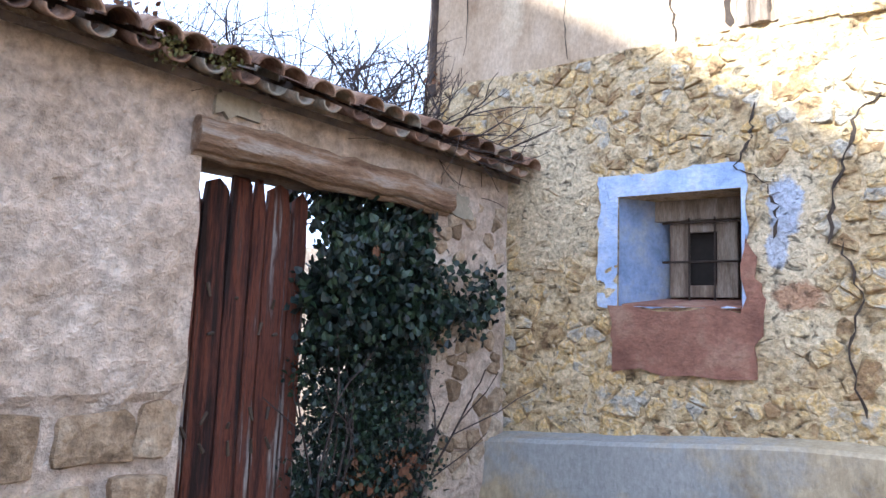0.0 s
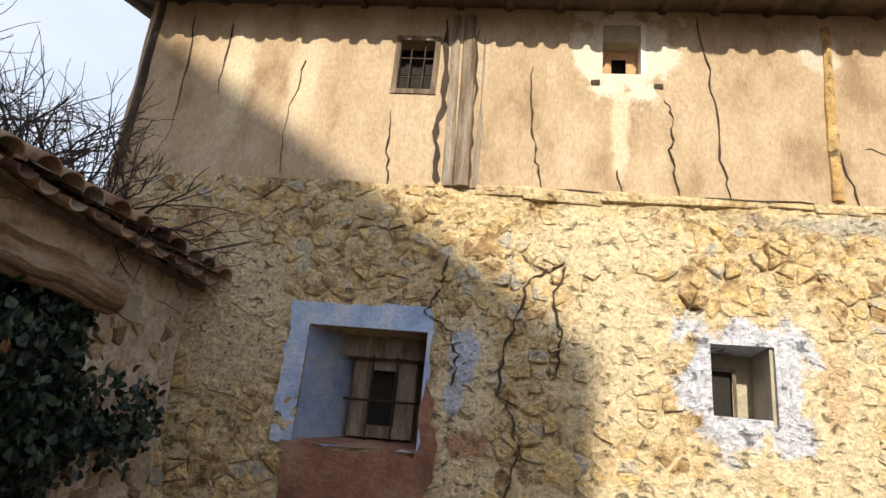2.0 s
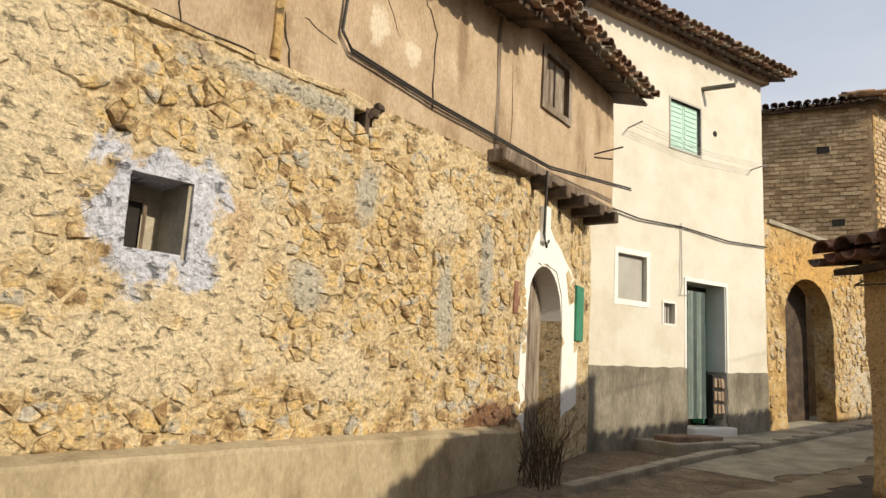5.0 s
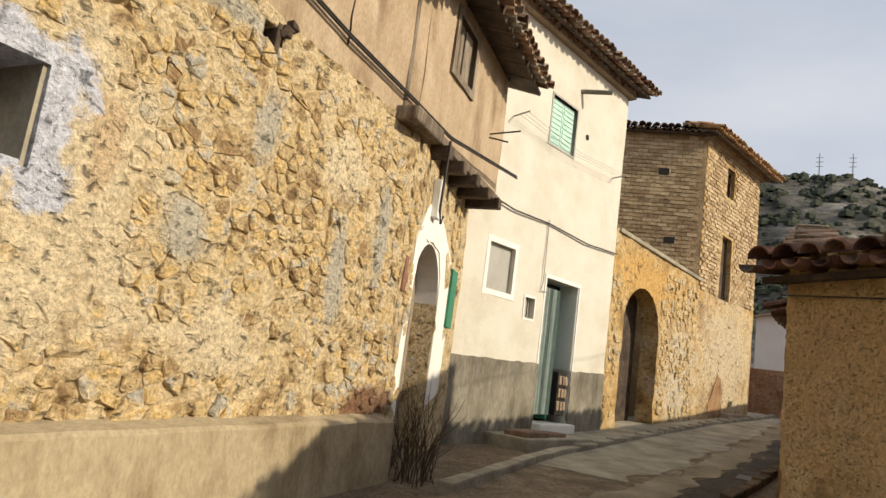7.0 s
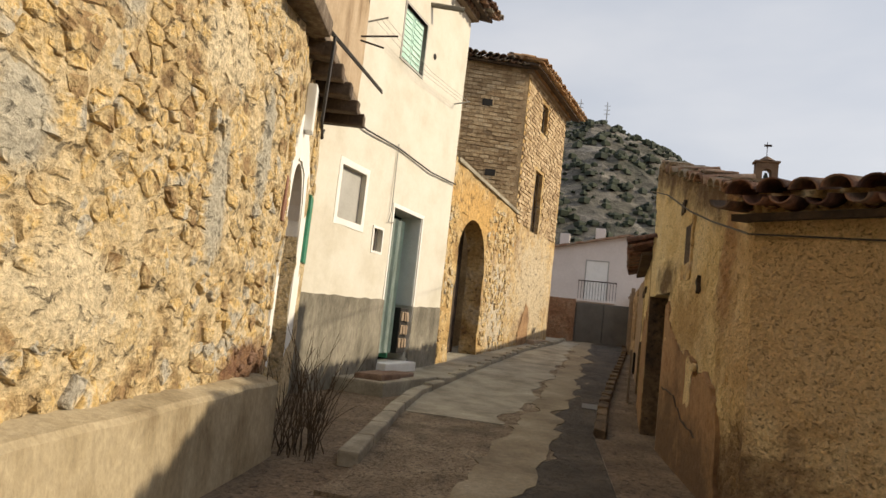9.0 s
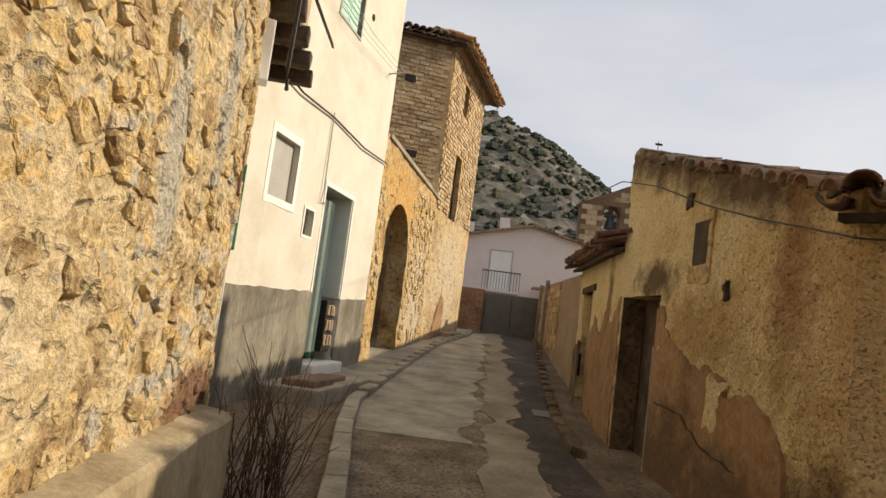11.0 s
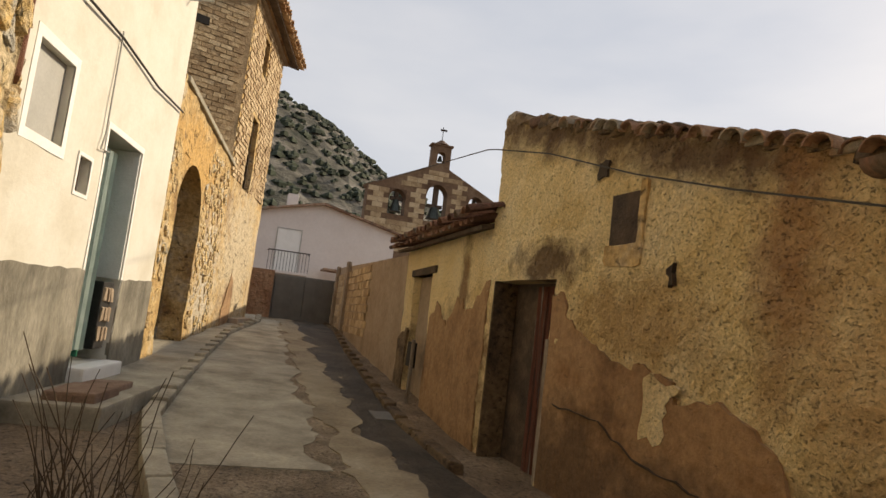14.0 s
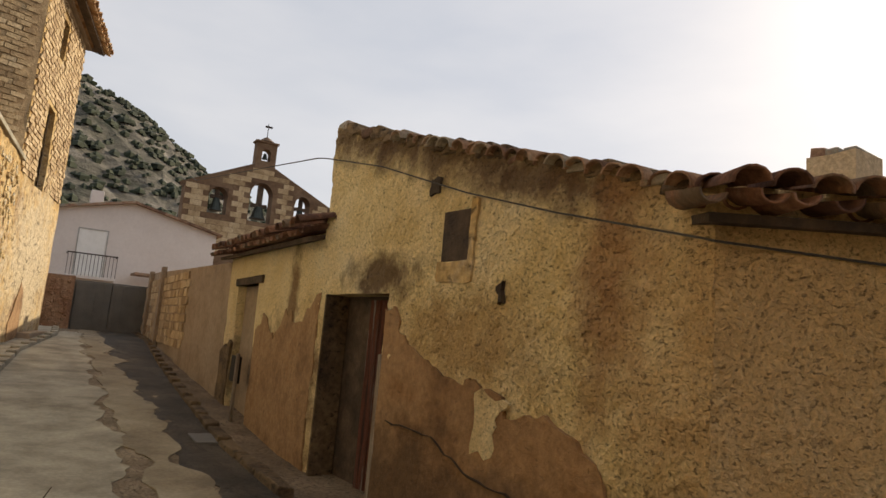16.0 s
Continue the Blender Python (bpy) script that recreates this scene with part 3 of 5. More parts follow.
def leafy(bm, c, r, n, size, rng, flat=0.5):
    for _ in range(n):
        p = Vector((rng.gauss(0, 1), rng.gauss(0, 1), rng.gauss(0, 1)))
        p = Vector(c) + Vector((p.x * r[0], p.y * r[1], p.z * r[2])) * 0.55
        s = size * rng.uniform(0.6, 1.3)
        R = Euler((rng.uniform(-0.9, 0.9) + 1.2, rng.uniform(-0.8, 0.8), rng.uniform(0, 6.28))).to_matrix()
        v = [bm.verts.new(p + R @ Vector(q) * s) for q in ((0, 0, 0), (0.5, 0.35, 0.1), (0.28, 0.8, 0.08), (0, 1.05, -0.05), (-0.28, 0.8, 0.08), (-0.5, 0.35, 0.1))]
        bm.faces.new((v[0], v[1], v[2], v[3]))
        bm.faces.new((v[0], v[3], v[4], v[5]))


def branch(bm, p, d, L, r, depth, rng, spread=0.6, up=0.1, kids=3):
    pts, q, dd = [Vector(p)], Vector(p), Vector(d).normalized()
    for _ in range(4):
        dd = (dd + Vector((rng.uniform(-1, 1), rng.uniform(-1, 1), rng.uniform(-1, 1))) * 0.22 + Vector((0, 0, up))).normalized()
        q = q + dd * L / 4
        pts.append(q.copy())
    tube(bm, pts, r, r * 0.55, 4 if depth < 2 else 6)
    if depth > 0:
        for k in range(kids):
            o = pts[rng.choice((1, 2, 3, 4))]
            e = (dd + Vector((rng.uniform(-1, 1), rng.uniform(-1, 1), rng.uniform(-1, 1))) * spread * 1.5).normalized()
            branch(bm, o, e, L * rng.uniform(0.5, 0.78), r * 0.55, depth - 1, rng, spread, up, kids)


def ground_z(x):
    K = ((-2000, -0.3), (-3, -0.22), (4, -0.04), (11, 0.0), (15, 0.2), (19, 0.4), (24, 0.74), (28, 0.86), (34, 1.0), (60, 2.0), (3000, 2.0))
    for (a, za), (b, zb) in zip(K, K[1:]):
        if a <= x <= b:
            return za + (zb - za) * (x - a) / (b - a)


# ---- ground and street ----
def strip(xs, left, right, lift, material, name, label, th=0.06, nseg=8):
    """A paved strip between two lines y = left(x) and y = right(x)."""
    bm = bmesh.new()
    rows = []
    for x in xs:
        a, b = left(x), right(x)
        rows.append([bm.verts.new((x, a + (b - a) * k / nseg, ground_z(x) + (lift(x) if callable(lift) else lift) + 0.008 * noise.noise((x * 2, k, 4)))) for k in range(nseg + 1)])
    for u, v in zip(rows, rows[1:]):
        for k in range(nseg):
            bm.faces.new((u[k], u[k + 1], v[k + 1], v[k]))
    r = bmesh.ops.extrude_face_region(bm, geom=bm.faces[:])
    for v in [g for g in r["geom"] if isinstance(g, bmesh.types.BMVert)]:
        v.co.z -= th
    bmesh.ops.recalc_face_normals(bm, faces=bm.faces[:])
    ob = part(name, bm, material, None)
    return tagged(ob, label, name.split("_")[0], kind="structure")


def lerp_line(pts):
    def f(x):
        if x <= pts[0][0]:
            return pts[0][1]
        for (a, ya), (b, yb) in zip(pts, pts[1:]):
            if x <= b:
                return ya + (yb - ya) * (x - a) / (b - a)
        return pts[-1][1]
    return f


def build_ground():
    X = [-1500, -400, -100, -40, -20, -12] + [-8 + 0.5 * i for i in range(90)] + [42, 60, 100, 200, 500, 1500]
    Y = [-1500, -400, -100, -40, -20, -10] + [-4 + 0.5 * i for i in range(30)] + [15, 25, 60, 150, 500, 1500]
    bm = bmesh.new()
    g = [[bm.verts.new((x, y, ground_z(x) + (0.02 * noise.noise((x, y, 1)) if abs(x) < 40 and abs(y) < 15 else 0))) for y in Y] for x in X]
    for i in range(len(X) - 1):
        for j in range(len(Y) - 1):
            bm.faces.new((g[i][j], g[i + 1][j], g[i + 1][j + 1], g[i][j + 1]))
    tagged(part("ground", bm, M_GROUND, None), "bare packed earth of the village lane", "ground", kind="structure")


KERB = lerp_line([(5.4, 5.95), (8.5, 6.45), (10.6, 6.72), (13, 6.62), (16, 6.45), (20, 6.15), (24, 5.35), (27.4, 5.2)])
RKERB = lerp_line([(3, 3.6), (9, 3.95), (12, 3.85), (16, 3.6), (23.5, 3.05), (27.4, 2.9)])


def build_street():
    build_ground()
    xs = [2 + 0.16 * i for i in range(160)]
    rag = lambda x, k: 0.3 * noise.noise((x * 0.9, k, 0)) + 0.09 * noise.noise((x * 5, k, 2))
    strip([x for x in xs if x > 4.6], lambda x: KERB(x) - 0.06, lambda x: RKERB(x) + 0.06, 0.035, M_COARSE, "road", "dark worn pebbly asphalt of the narrow lane")
    strip([x for x in xs if x > 5], lambda x: 4.95 + 0.0 * x + rag(x, 1) - 0.02 * (x - 10), lambda x: 4.45 + rag(x, 5) - 0.02 * (x - 10), 0.047, M_TRACK, "road", "pale concrete track worn along the lane")
    strip([x for x in xs if x > 5], lambda x: 4.5 + rag(x, 11) - 0.02 * (x - 10), lambda x: RKERB(x) + 0.07, 0.041, M_WET, "road", "dark broken asphalt beside the low houses")
    strip([x for x in xs if 8.6 < x < 26], lambda x: KERB(x) - 0.1, lambda x: 5.1 + rag(x, 8) - 0.03 * (x - 10), 0.043, M_CONCRETE, "road", "grey cement patch laid over the lane")
    strip([7 + 0.2 * i for i in range(7)] and [11.4 + 0.1 * i for i in range(6)], lambda x: 4.2, lambda x: 3.85, 0.056, M_GATE, "drain_cover", "rectangular dark drain cover set in the lane")
    strip([x for x in xs if 12.5 < x < 27], lambda x: KERB(x) + 1.6, lambda x: KERB(x) + 0.1, 0.10, M_CONCRETE, "pavement", "raised cement pavement with cracks along the houses", 0.15)
    for i in range(27):
        x = 5.6 + 0.8 * i
        a, b = (x, KERB(x)), (x + 0.78, KERB(x + 0.78))
        k = part("kerb_stone", bbox(0, length(a, b), -0.09, 0.09, -0.12, 0.13, 0.025, 0.008), M_CONCRETE, None)
        k.matrix_world = fr(a, b, ground_z(x + 0.4))
        tagged(k, "grey worn concrete kerb stone along the pavement", "kerb", "left kerb")
    for i in range(23):
        x = 9 + 0.8 * i
        a, b = (x, RKERB(x)), (x + 0.78, RKERB(x + 0.78))
        k = part("kerb_stone", bbox(0, length(a, b), -0.08, 0.08, -0.12, 0.11, 0.025, 0.015), M_STAIN, None)
        k.matrix_world = fr(a, b, ground_z(x + 0.4))
        tagged(k, "brown mossy kerb stone along the low houses", "kerb", "right kerb")


build_street()

# ---- old stone and mud house ----
A0, A1 = (-4.35, 5.717), (5.5, 6.84)
LA = length(A0, A1)
FA = fr(A0, A1)


def sa(x):
    """Distance along the old house's front for a world x."""
    return (x - A0[0]) / math.cos(math.atan2(A1[1] - A0[1], A1[0] - A0[0]))


BW = (sa(-2.24), sa(-1.27), 1.53, 2.46)
SW = (sa(0.91), sa(1.37), 1.96, 2.545)
U1 = (sa(-1.83), sa(-1.45), 4.68, 5.29)
U2 = (sa(0.06), sa(0.44), 4.96, 5.5)


def mortar_relief(s, z):
    """How far the patchy mortar stands out from the wall's plane."""
    x = A0[0] + s * (A1[0] - A0[0]) / LA
    f = noise.fractal((s * 3.1, z * 3.6, 2.0), 0.75, 2.1, 5)
    f += 0.5 * noise.noise((s * 17, z * 19, 6))
    cover = max(max(0.0, 1.15 - math.hypot((x - a) / c, (z - b) / d)) for a, b, c, d in LIME + CEMENT)
    pit = max(0.0, noise.noise((s * 5.5, z * 8.5, 9)) - 0.3) * 0.16 * (cover < 0.1)
    y = 0.012 + 0.026 * f * (0.45 if cover > 0.2 else 1.0) + 0.03 * min(cover, 0.8) - pit
    if any(w[0] - 0.24 < s < w[1] + 0.22 and w[2] - 0.55 < z < w[3] + 0.24 for w in (BW, SW)):
        y = min(y, 0.028)
    return min(y, 0.07)


def old_house():
    h = thing("old_house", FA, "crumbling two-storey stone and mud house with cracks", "house")
    zc = 3.76
    low = part("stone_wall", wall(LA, -0.5, lambda s: zc, 0.7, (BW, SW, (sa(2.88), sa(3.12), 3.45, 3.7)), amp=0.02, step=0.042, relief=mortar_relief), M_MORTAR, h, "rubble masonry with patchy lime mortar")
    near = lambda w, s, z, a, b: w[0] - a < s < w[1] + a and w[2] - b < z < w[3] + b

    def skip(s, z):
        if near(BW, s, z, 0.2, 0.12) or near(SW, s, z, 0.26, 0.25) or z < 0.45:
            return True
        if BW[0] - 0.05 < s < BW[1] + 0.2 and 0.95 < z < 1.6:
            return True
        return z > 3.55 and s > sa(-1.1)

    stones(low, 0.15, LA - 0.05, 0.4, zc - 0.02, 0.17, (sa(3.2), LA), skip, 0.72, 3, proud=0.034, squash=0.62)
    stones(low, 0.15, LA - 0.05, 0.4, 3.4, 0.36, (0, 0), skip, 0.14, 9, proud=0.04, squash=0.6)
    up = part("mud_wall", wall(LA, zc, lambda s: 5.72, 0.55, (U1, U2), amp=0.02), M_MUD, h, "tan mud plaster over timber framing")
    # pale stone course under the mud wall
    rng = random.Random(8)
    s = sa(-1.0)
    while s < sa(2.9):
        w = rng.uniform(0.3, 0.8)
        part("stone", wobble(bbox(s, s + w + 0.01, -0.035, 0.1, 3.69 + rng.uniform(-0.03, 0.02), 3.765 + rng.uniform(-0.01, 0.02), 0.018, 0.02), 0.02, 5), M_MORTAR, low)
        s += w
    # patches of paint and plaster
    part("blue_paint", ring(*BW, 0.17, 0.03, 0.0, 0.19, -0.034, 0.07, rag=0.03, n=18), M_BLUE, h, "flaking light blue limewash round the window")
    part("red_render", patch([(BW[0] - 0.05, 1.02), (BW[1] + 0.08, 0.98), (BW[1] + 0.14, 1.6), (BW[1] + 0.1, 1.9), (BW[1] + 0.012, 2.1), (BW[1] + 0.012, 1.515), (BW[0] - 0.06, 1.515)], -0.045, 0.07), M_RED, h, "worn red render below the window")
    # cracks
    for pts, w in (([(-1.17, 3.1), (-1.2, 2.85), (-1.32, 2.62), (-1.14, 2.52), (-1.02, 2.3), (-1.05, 2.05)], 0.022), ([(-0.2, 3.14), (-0.5, 2.95), (-0.55, 2.7), (-0.66, 2.4), (-0.7, 2.0)], 0.024), ([(-0.2, 3.1), (-0.3, 2.8), (-0.22, 2.5), (-0.25, 2.2)], 0.02), ([(-0.62, 2.0), (-0.5, 1.6), (-0.6, 1.2), (-0.5, 0.8)], 0.018),
                   ([(-1.33, 3.78), (-1.38, 4.2), (-1.34, 4.7), (-1.4, 5.5)], 0.06), ([(-1.06, 3.78), (-1.07, 4.4), (-1.08, 5.4)], 0.03), ([(-2.75, 3.8), (-2.78, 4.4), (-2.7, 5.0)], 0.008), ([(-3.9, 3.8), (-3.85, 4.6), (-3.9, 5.5)], 0.012), ([(2.12, 3.78), (2.0, 4.3), (2.02, 4.9)], 0.02), ([(-0.43, 3.76), (-0.5, 4.1), (-0.55, 4.4), (-0.56, 5.0)], 0.02), ([(0.24, 3.76), (0.2, 4.0)], 0.014), ([(0.7, 3.76), (0.64, 4.2), (0.68, 4.5), (0.6, 4.7)], 0.016), ([(1.11, 3.76), (1.05, 4.2), (1.0, 4.9), (0.9, 5.6)], 0.018), ([(-1.75, 3.76), (-1.8, 4.1), (-1.82, 4.5)], 0.016),
                   ([(3.95, 4.0), (3.94, 4.9), (3.75, 5.2), (3.75, 5.6)], 0.014), ([(-0.9, 3.77), (0.2, 3.765), (0.9, 3.77), (1.8, 3.765)], 0.012), ([(-3.5, 4.6), (-3.5, 5.4)], 0.012), ([(2.2, 4.3), (2.6, 4.2)], 0.008), ([(3.0, 5.2), (3.4, 4.6)], 0.008)):
        low_crack = pts[0][1] < 3.7
        part("crack", crack([(sa(a), b) for a, b in pts], w * (1.1 if low_crack else 1.0), -0.042 if low_crack else -0.012), M_CRACK, h)
    for x, z in ((0.0, 4.86), (0.55, 4.84)):
        part("putlog_hole", bbox(sa(x) - 0.04, sa(x) + 0.04, -0.012, 0.05, z - 0.03, z + 0.03, 0.012, 0.006), M_CRACK, h)
    # timber posts showing in the mud wall
    for x, z0, z1, w, lean, m in ((-1.24, 3.76, 5.55, 0.06, -0.06, M_WOOD), (-1.12, 3.76, 5.55, 0.085, -0.05, M_WOOD), (-1.0, 3.76, 5.55, 0.035, -0.02, M_WOOD), (1.96, 3.8, 5.5, 0.06, 0.04, M_OCHRE), (5.1, 3.85, 5.6, 0.05, 0.0, M_WOOD), (-4.28, 3.7, 5.7, 0.06, 0.0, M_DARKWOOD)):
        bm = bmesh.new()
        tube(bm, [(sa(x) + lean * k / 7 + 0.02 * noise.noise((k * 1.3, x, 0)), 0.02, z0 + (z1 - z0) * k / 7) for k in range(8)], w, w * 0.8, 8)
        part("timber_post", bm, m, h, "weathered timber post set in the wall")
    # barred large window
    s0, s1, z0, z1 = BW
    a, b, c, d = s0 + 0.33, s1 - 0.1, z0 + 0.1, z1 - 0.18
    w = part("window", bbox(s0 + 0.02, s1 - 0.02, 0.45, 0.5, z0, z1, 0), M_CONCRETE, h)
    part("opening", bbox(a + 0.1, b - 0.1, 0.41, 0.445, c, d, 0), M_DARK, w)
    for nm, p, q, m in (("reveal", s0, a - 0.02, M_BLUE), ("reveal", s1, b + 0.02, M_RED)):
        bm = bmesh.new()
        v = [bm.verts.new(k) for k in ((p, 0.001, z0), (q, 0.44, z0), (q, 0.44, z1), (p, 0.001, z1))]
        bm.faces.new(v)
        part(nm, bmesh_thick(bm), m, w)
    bm = bmesh.new()
    v = [bm.verts.new(c) for c in ((s0 + 0.03, 0.0, z0 + 0.02), (s1, 0, z0 + 0.02), (s1, 0.45, z0 + 0.1), (s0 + 0.03, 0.45, z0 + 0.1), (s0 + 0.03, 0, z0 - 0.02), (s1, 0, z0 - 0.02))]
    bm.faces.new(v[:4])
    bm.faces.new((v[4], v[5], v[1], v[0]))
    part("window_sill", bm, M_RED, w, "red plastered sloping sill")
    for x0, x1, y0, y1 in ((a, a + 0.16, c, d), (b - 0.16, b, c, d), (a + 0.16, b - 0.16, d - 0.1, d), (a + 0.16, b - 0.16, c, c + 0.1)):
        part("shutter", bbox(x0, x1, 0.33, 0.38, y0, y1, 0.006), M_WOOD, w, "grey weathered wooden shutter board")
    part("lintel", bbox(s0 + 0.03, s1, 0.3, 0.44, d, z1, 0.01), M_WOOD, w)
    for k in range(2):
        x = a + 0.17 + k * (b - a - 0.34)
        part("bar", tube(bmesh.new(), [(x, 0.3, c - 0.03), (x, 0.3, d + 0.02)], 0.009), M_IRON, w)
    for z in ((c + d) / 2 - 0.03, d - 0.02):
        part("bar", tube(bmesh.new(), [(a - 0.05, 0.29, z), (b + 0.05, 0.29, z)], 0.01), M_IRON, w)
    # small window
    s0, s1, z0, z1 = SW
    w = part("window", bbox(s0, s1, 0.4, 0.45, z0, z1, 0), M_CONCRETE, h)
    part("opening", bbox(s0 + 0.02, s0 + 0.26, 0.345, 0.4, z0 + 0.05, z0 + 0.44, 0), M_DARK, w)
    part("reveal", wobble(box(bmesh.new(), s1 - 0.03, s1 + 0.001, 0, 0.4, z0, z1), 0.006), M_CONCRETE, w)
    part("window_frame", ring(s0 + 0.03, s0 + 0.25, z0 + 0.08, z0 + 0.43, 0.03, 0.03, 0.05, 0.03, 0.3, 0.05, 0.0, 2), M_WOOD, w, "pale wooden frame")
    part("window_sill", bbox(s0, s1, 0.0, 0.33, z0 - 0.02, z0 + 0.04, 0.012), M_MORTAR, w)
    # upper windows
    s0, s1, z0, z1 = U1
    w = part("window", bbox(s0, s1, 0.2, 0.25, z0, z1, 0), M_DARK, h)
    part("window_frame", ring(s0 + 0.03, s1 - 0.03, z0 + 0.04, z1 - 0.04, 0.05, 0.05, 0.05, 0.05, -0.02, 0.06, 0.004, 3), M_WOOD, w)
    for k in range(1, 3):
        part("bar", tube(bmesh.new(), [(s0 + (s1 - s0) * k / 3, 0.04, z0), (s0 + (s1 - s0) * k / 3, 0.04, z1)], 0.008), M_IRON, w)
        part("bar", tube(bmesh.new(), [(s0, 0.04, z0 + (z1 - z0) * k / 3), (s1, 0.04, z0 + (z1 - z0) * k / 3)], 0.008), M_IRON, w)
    s0, s1, z0, z1 = U2
    w = part("window", bbox(s0, s1, 0.25, 0.3, z0, z1, 0), M_DARK, h)
    part("reveal", box(bmesh.new(), s1 - 0.04, s1 + 0.001, 0, 0.25, z0, z1), M_PURE, w)
    part("lintel", bbox(s0, s1 - 0.04, 0.02, 0.25, z0 + 0.36, z1, 0.01), M_CONCRETE, w)
    part("shutter", ring(s0 + 0.1, s1 - 0.15, z0 + 0.08, z0 + 0.26, 0.1, 0.11, 0.08, 0.1, 0.16, 0.04, 0, 2), M_ORTILE, w, "orange-brown wooden shutter")
    # hole with broken timber
    part("broken_timber", bbox(sa(3.0), sa(3.06), -0.03, 0.3, 3.46, 3.72, 0.012, 0.012), M_DARKWOOD, h)
    part("hole", bbox(sa(2.88), sa(3.12), 0.3, 0.35, 3.45, 3.7, 0), M_DARK, h)
    for k in range(4):
        part("broken_timber", bbox(sa(3.03 + 0.03 * k), sa(3.1 + 0.04 * k), -0.05, 0.1, 3.6 + 0.04 * k, 3.66 + 0.04 * k, 0.01, 0.02), M_DARKWOOD, h)
    # gable end towards the side yard
    side = part("side_wall", wall(5.0, -0.5, lambda s: 5.7, 0.5, amp=0.03), M_MUD, h)
    side.matrix_local = pose(0, 5.0, 0, 0, 0, -90)
    # receding end with the arched doorway
    B0, B1 = A1, (8.95, 8.12)
    m2 = FA.inverted() @ fr(B0, B1)
    L2 = length(B0, B1)
    door = (0.62, 2.1, -0.4, 2.72)
    e = part("end_wall", wall(L2, -0.5, lambda s: 4.2, 0.5, (door,), amp=0.03), M_MORTAR, h, "rubble wall round the arched doorway")
    e.matrix_local = m2
    stones(e, 0.05, 0.6, 0.4, 3.7, 0.2, (0, 0), seed=12)
    stones(e, 2.5, L2 - 0.1, 2.7, 3.9, 0.2, (0, 0), seed=13)
    part("spandrel", arch_fill(door[0], door[1], 2.0, 2.72, 0.004, 0.45), M_PURE, e)
    for q in ([(0.25, 0.5), (0.61, 0.5), (0.61, 2.1), (0.75, 2.5), (1.0, 2.7), (1.36, 2.73), (1.8, 2.68), (2.05, 2.4), (2.11, 2.0), (2.11, 0.6), (2.9, 0.8), (2.95, 2.5), (2.5, 2.8), (1.7, 3.15), (1.3, 3.35), (0.9, 3.1), (0.5, 2.6), (0.4, 1.3)],):
        part("white_surround", patch(q, -0.012, 0.03, 0.02, 3), M_PURE, e, "peeling white limewash round the door")
    d = part("arched_door", bbox(0.62, 2.1, 0.36, 0.42, -0.3, 2.72, 0), M_WOOD, e, "grey-brown weathered plank door")
    for k in range(6):
        part("plank", bbox(0.64 + 0.245 * k, 0.87 + 0.245 * k, 0.32, 0.36, -0.1, 2.55, 0.008), M_WOOD, d)
    part("green_shutter", bbox(2.72, 3.12, -0.05, 0.0, 1.75, 2.62, 0.008), M_DKGREEN, e, "bright green painted shutter")
    part("red_shutter", bbox(0.1, 0.3, -0.03, 0.03, 1.95, 2.35, 0.006), M_RED, e, "dark red small wooden shutter")
    part("meter_box", bbox(1.0, 1.2, -0.1, 0.0, 3.0, 3.5, 0.012), M_PLASTIC, e, "white electric meter box")
    # overhanging upper wall
    U0, Ue = (5.4, 6.82), (8.72, 7.55)
    m3 = FA.inverted() @ fr(U0, Ue)
    L3 = length(U0, Ue)
    ub = (0.78, 1.62, 4.82, 5.66)
    u = part("overhanging_wall", wall(L3, 3.9, lambda s: 6.05, 0.3, (ub,), amp=0.02), M_MUD, h, "mud wall that overhangs the door on beams")
    u.matrix_local = m3
    w = part("window", bbox(ub[0], ub[1], 0.15, 0.2, ub[2], ub[3], 0), M_DARKWOOD, u)
    part("window_frame", ring(ub[0] + 0.06, ub[1] - 0.06, ub[2] + 0.06, ub[3] - 0.06, 0.1, 0.1, 0.1, 0.1, -0.04, 0.07, 0.004, 3), M_WOOD, w)
    for a in (ub[0] + 0.1, (ub[0] + ub[1]) / 2 + 0.02):
        part("shutter", bbox(a, a + 0.29, 0.02, 0.06, ub[2] + 0.08, ub[3] - 0.08, 0.006), M_WOOD, w, "brown panelled wooden shutter")
    for k in range(5):
        s = 0.7 + k * 0.6
        part("beam", wobble(bbox(s, s + 0.16, -0.16, 0.9, 3.66, 3.82, 0.02), 0.02, 3), M_DARKWOOD, u, "rough projecting floor beam")
    part("beam", wobble(bbox(0.3, L3 + 0.05, -0.08, 0.16, 3.8, 3.92, 0.02), 0.015, 3), M_WOOD, u)
    part("beam", wobble(bbox(-0.45, 0.35, -0.2, 0.2, 3.68, 3.84, 0.03), 0.03, 4), M_WOOD, u, "weathered stump of a projecting beam")
    # roof in two lengths
    r = roof(h, pose(-0.35, -0.6, 5.62, 0, 0, 0), LA + 0.4, 3, 16, M_TILE, label="old barrel-tile eave")
    for k in range(22):
        part("rafter", tube(bmesh.new(), [(-0.2 + k * 0.47, -0.52, 5.52), (-0.2 + k * 0.47, 0.5, 5.8)], 0.055, 0.06, 7), M_DARKWOOD, h)
    R2 = m3 @ pose(-0.25, -0.6, 5.85)
    roof(h, R2, L3 + 0.55, 4, 16, M_TILE, label="old barrel-tile eave over the overhang")
    for k in range(7):
        part("rafter", tube(bmesh.new(), [(0.1 + k * 0.5, -0.5, 5.78), (0.1 + k * 0.5, 0.5, 6.05)], 0.055, 0.06, 7), M_DARKWOOD, u)
    return h, e, u


HOUSE, END, OVER = old_house()


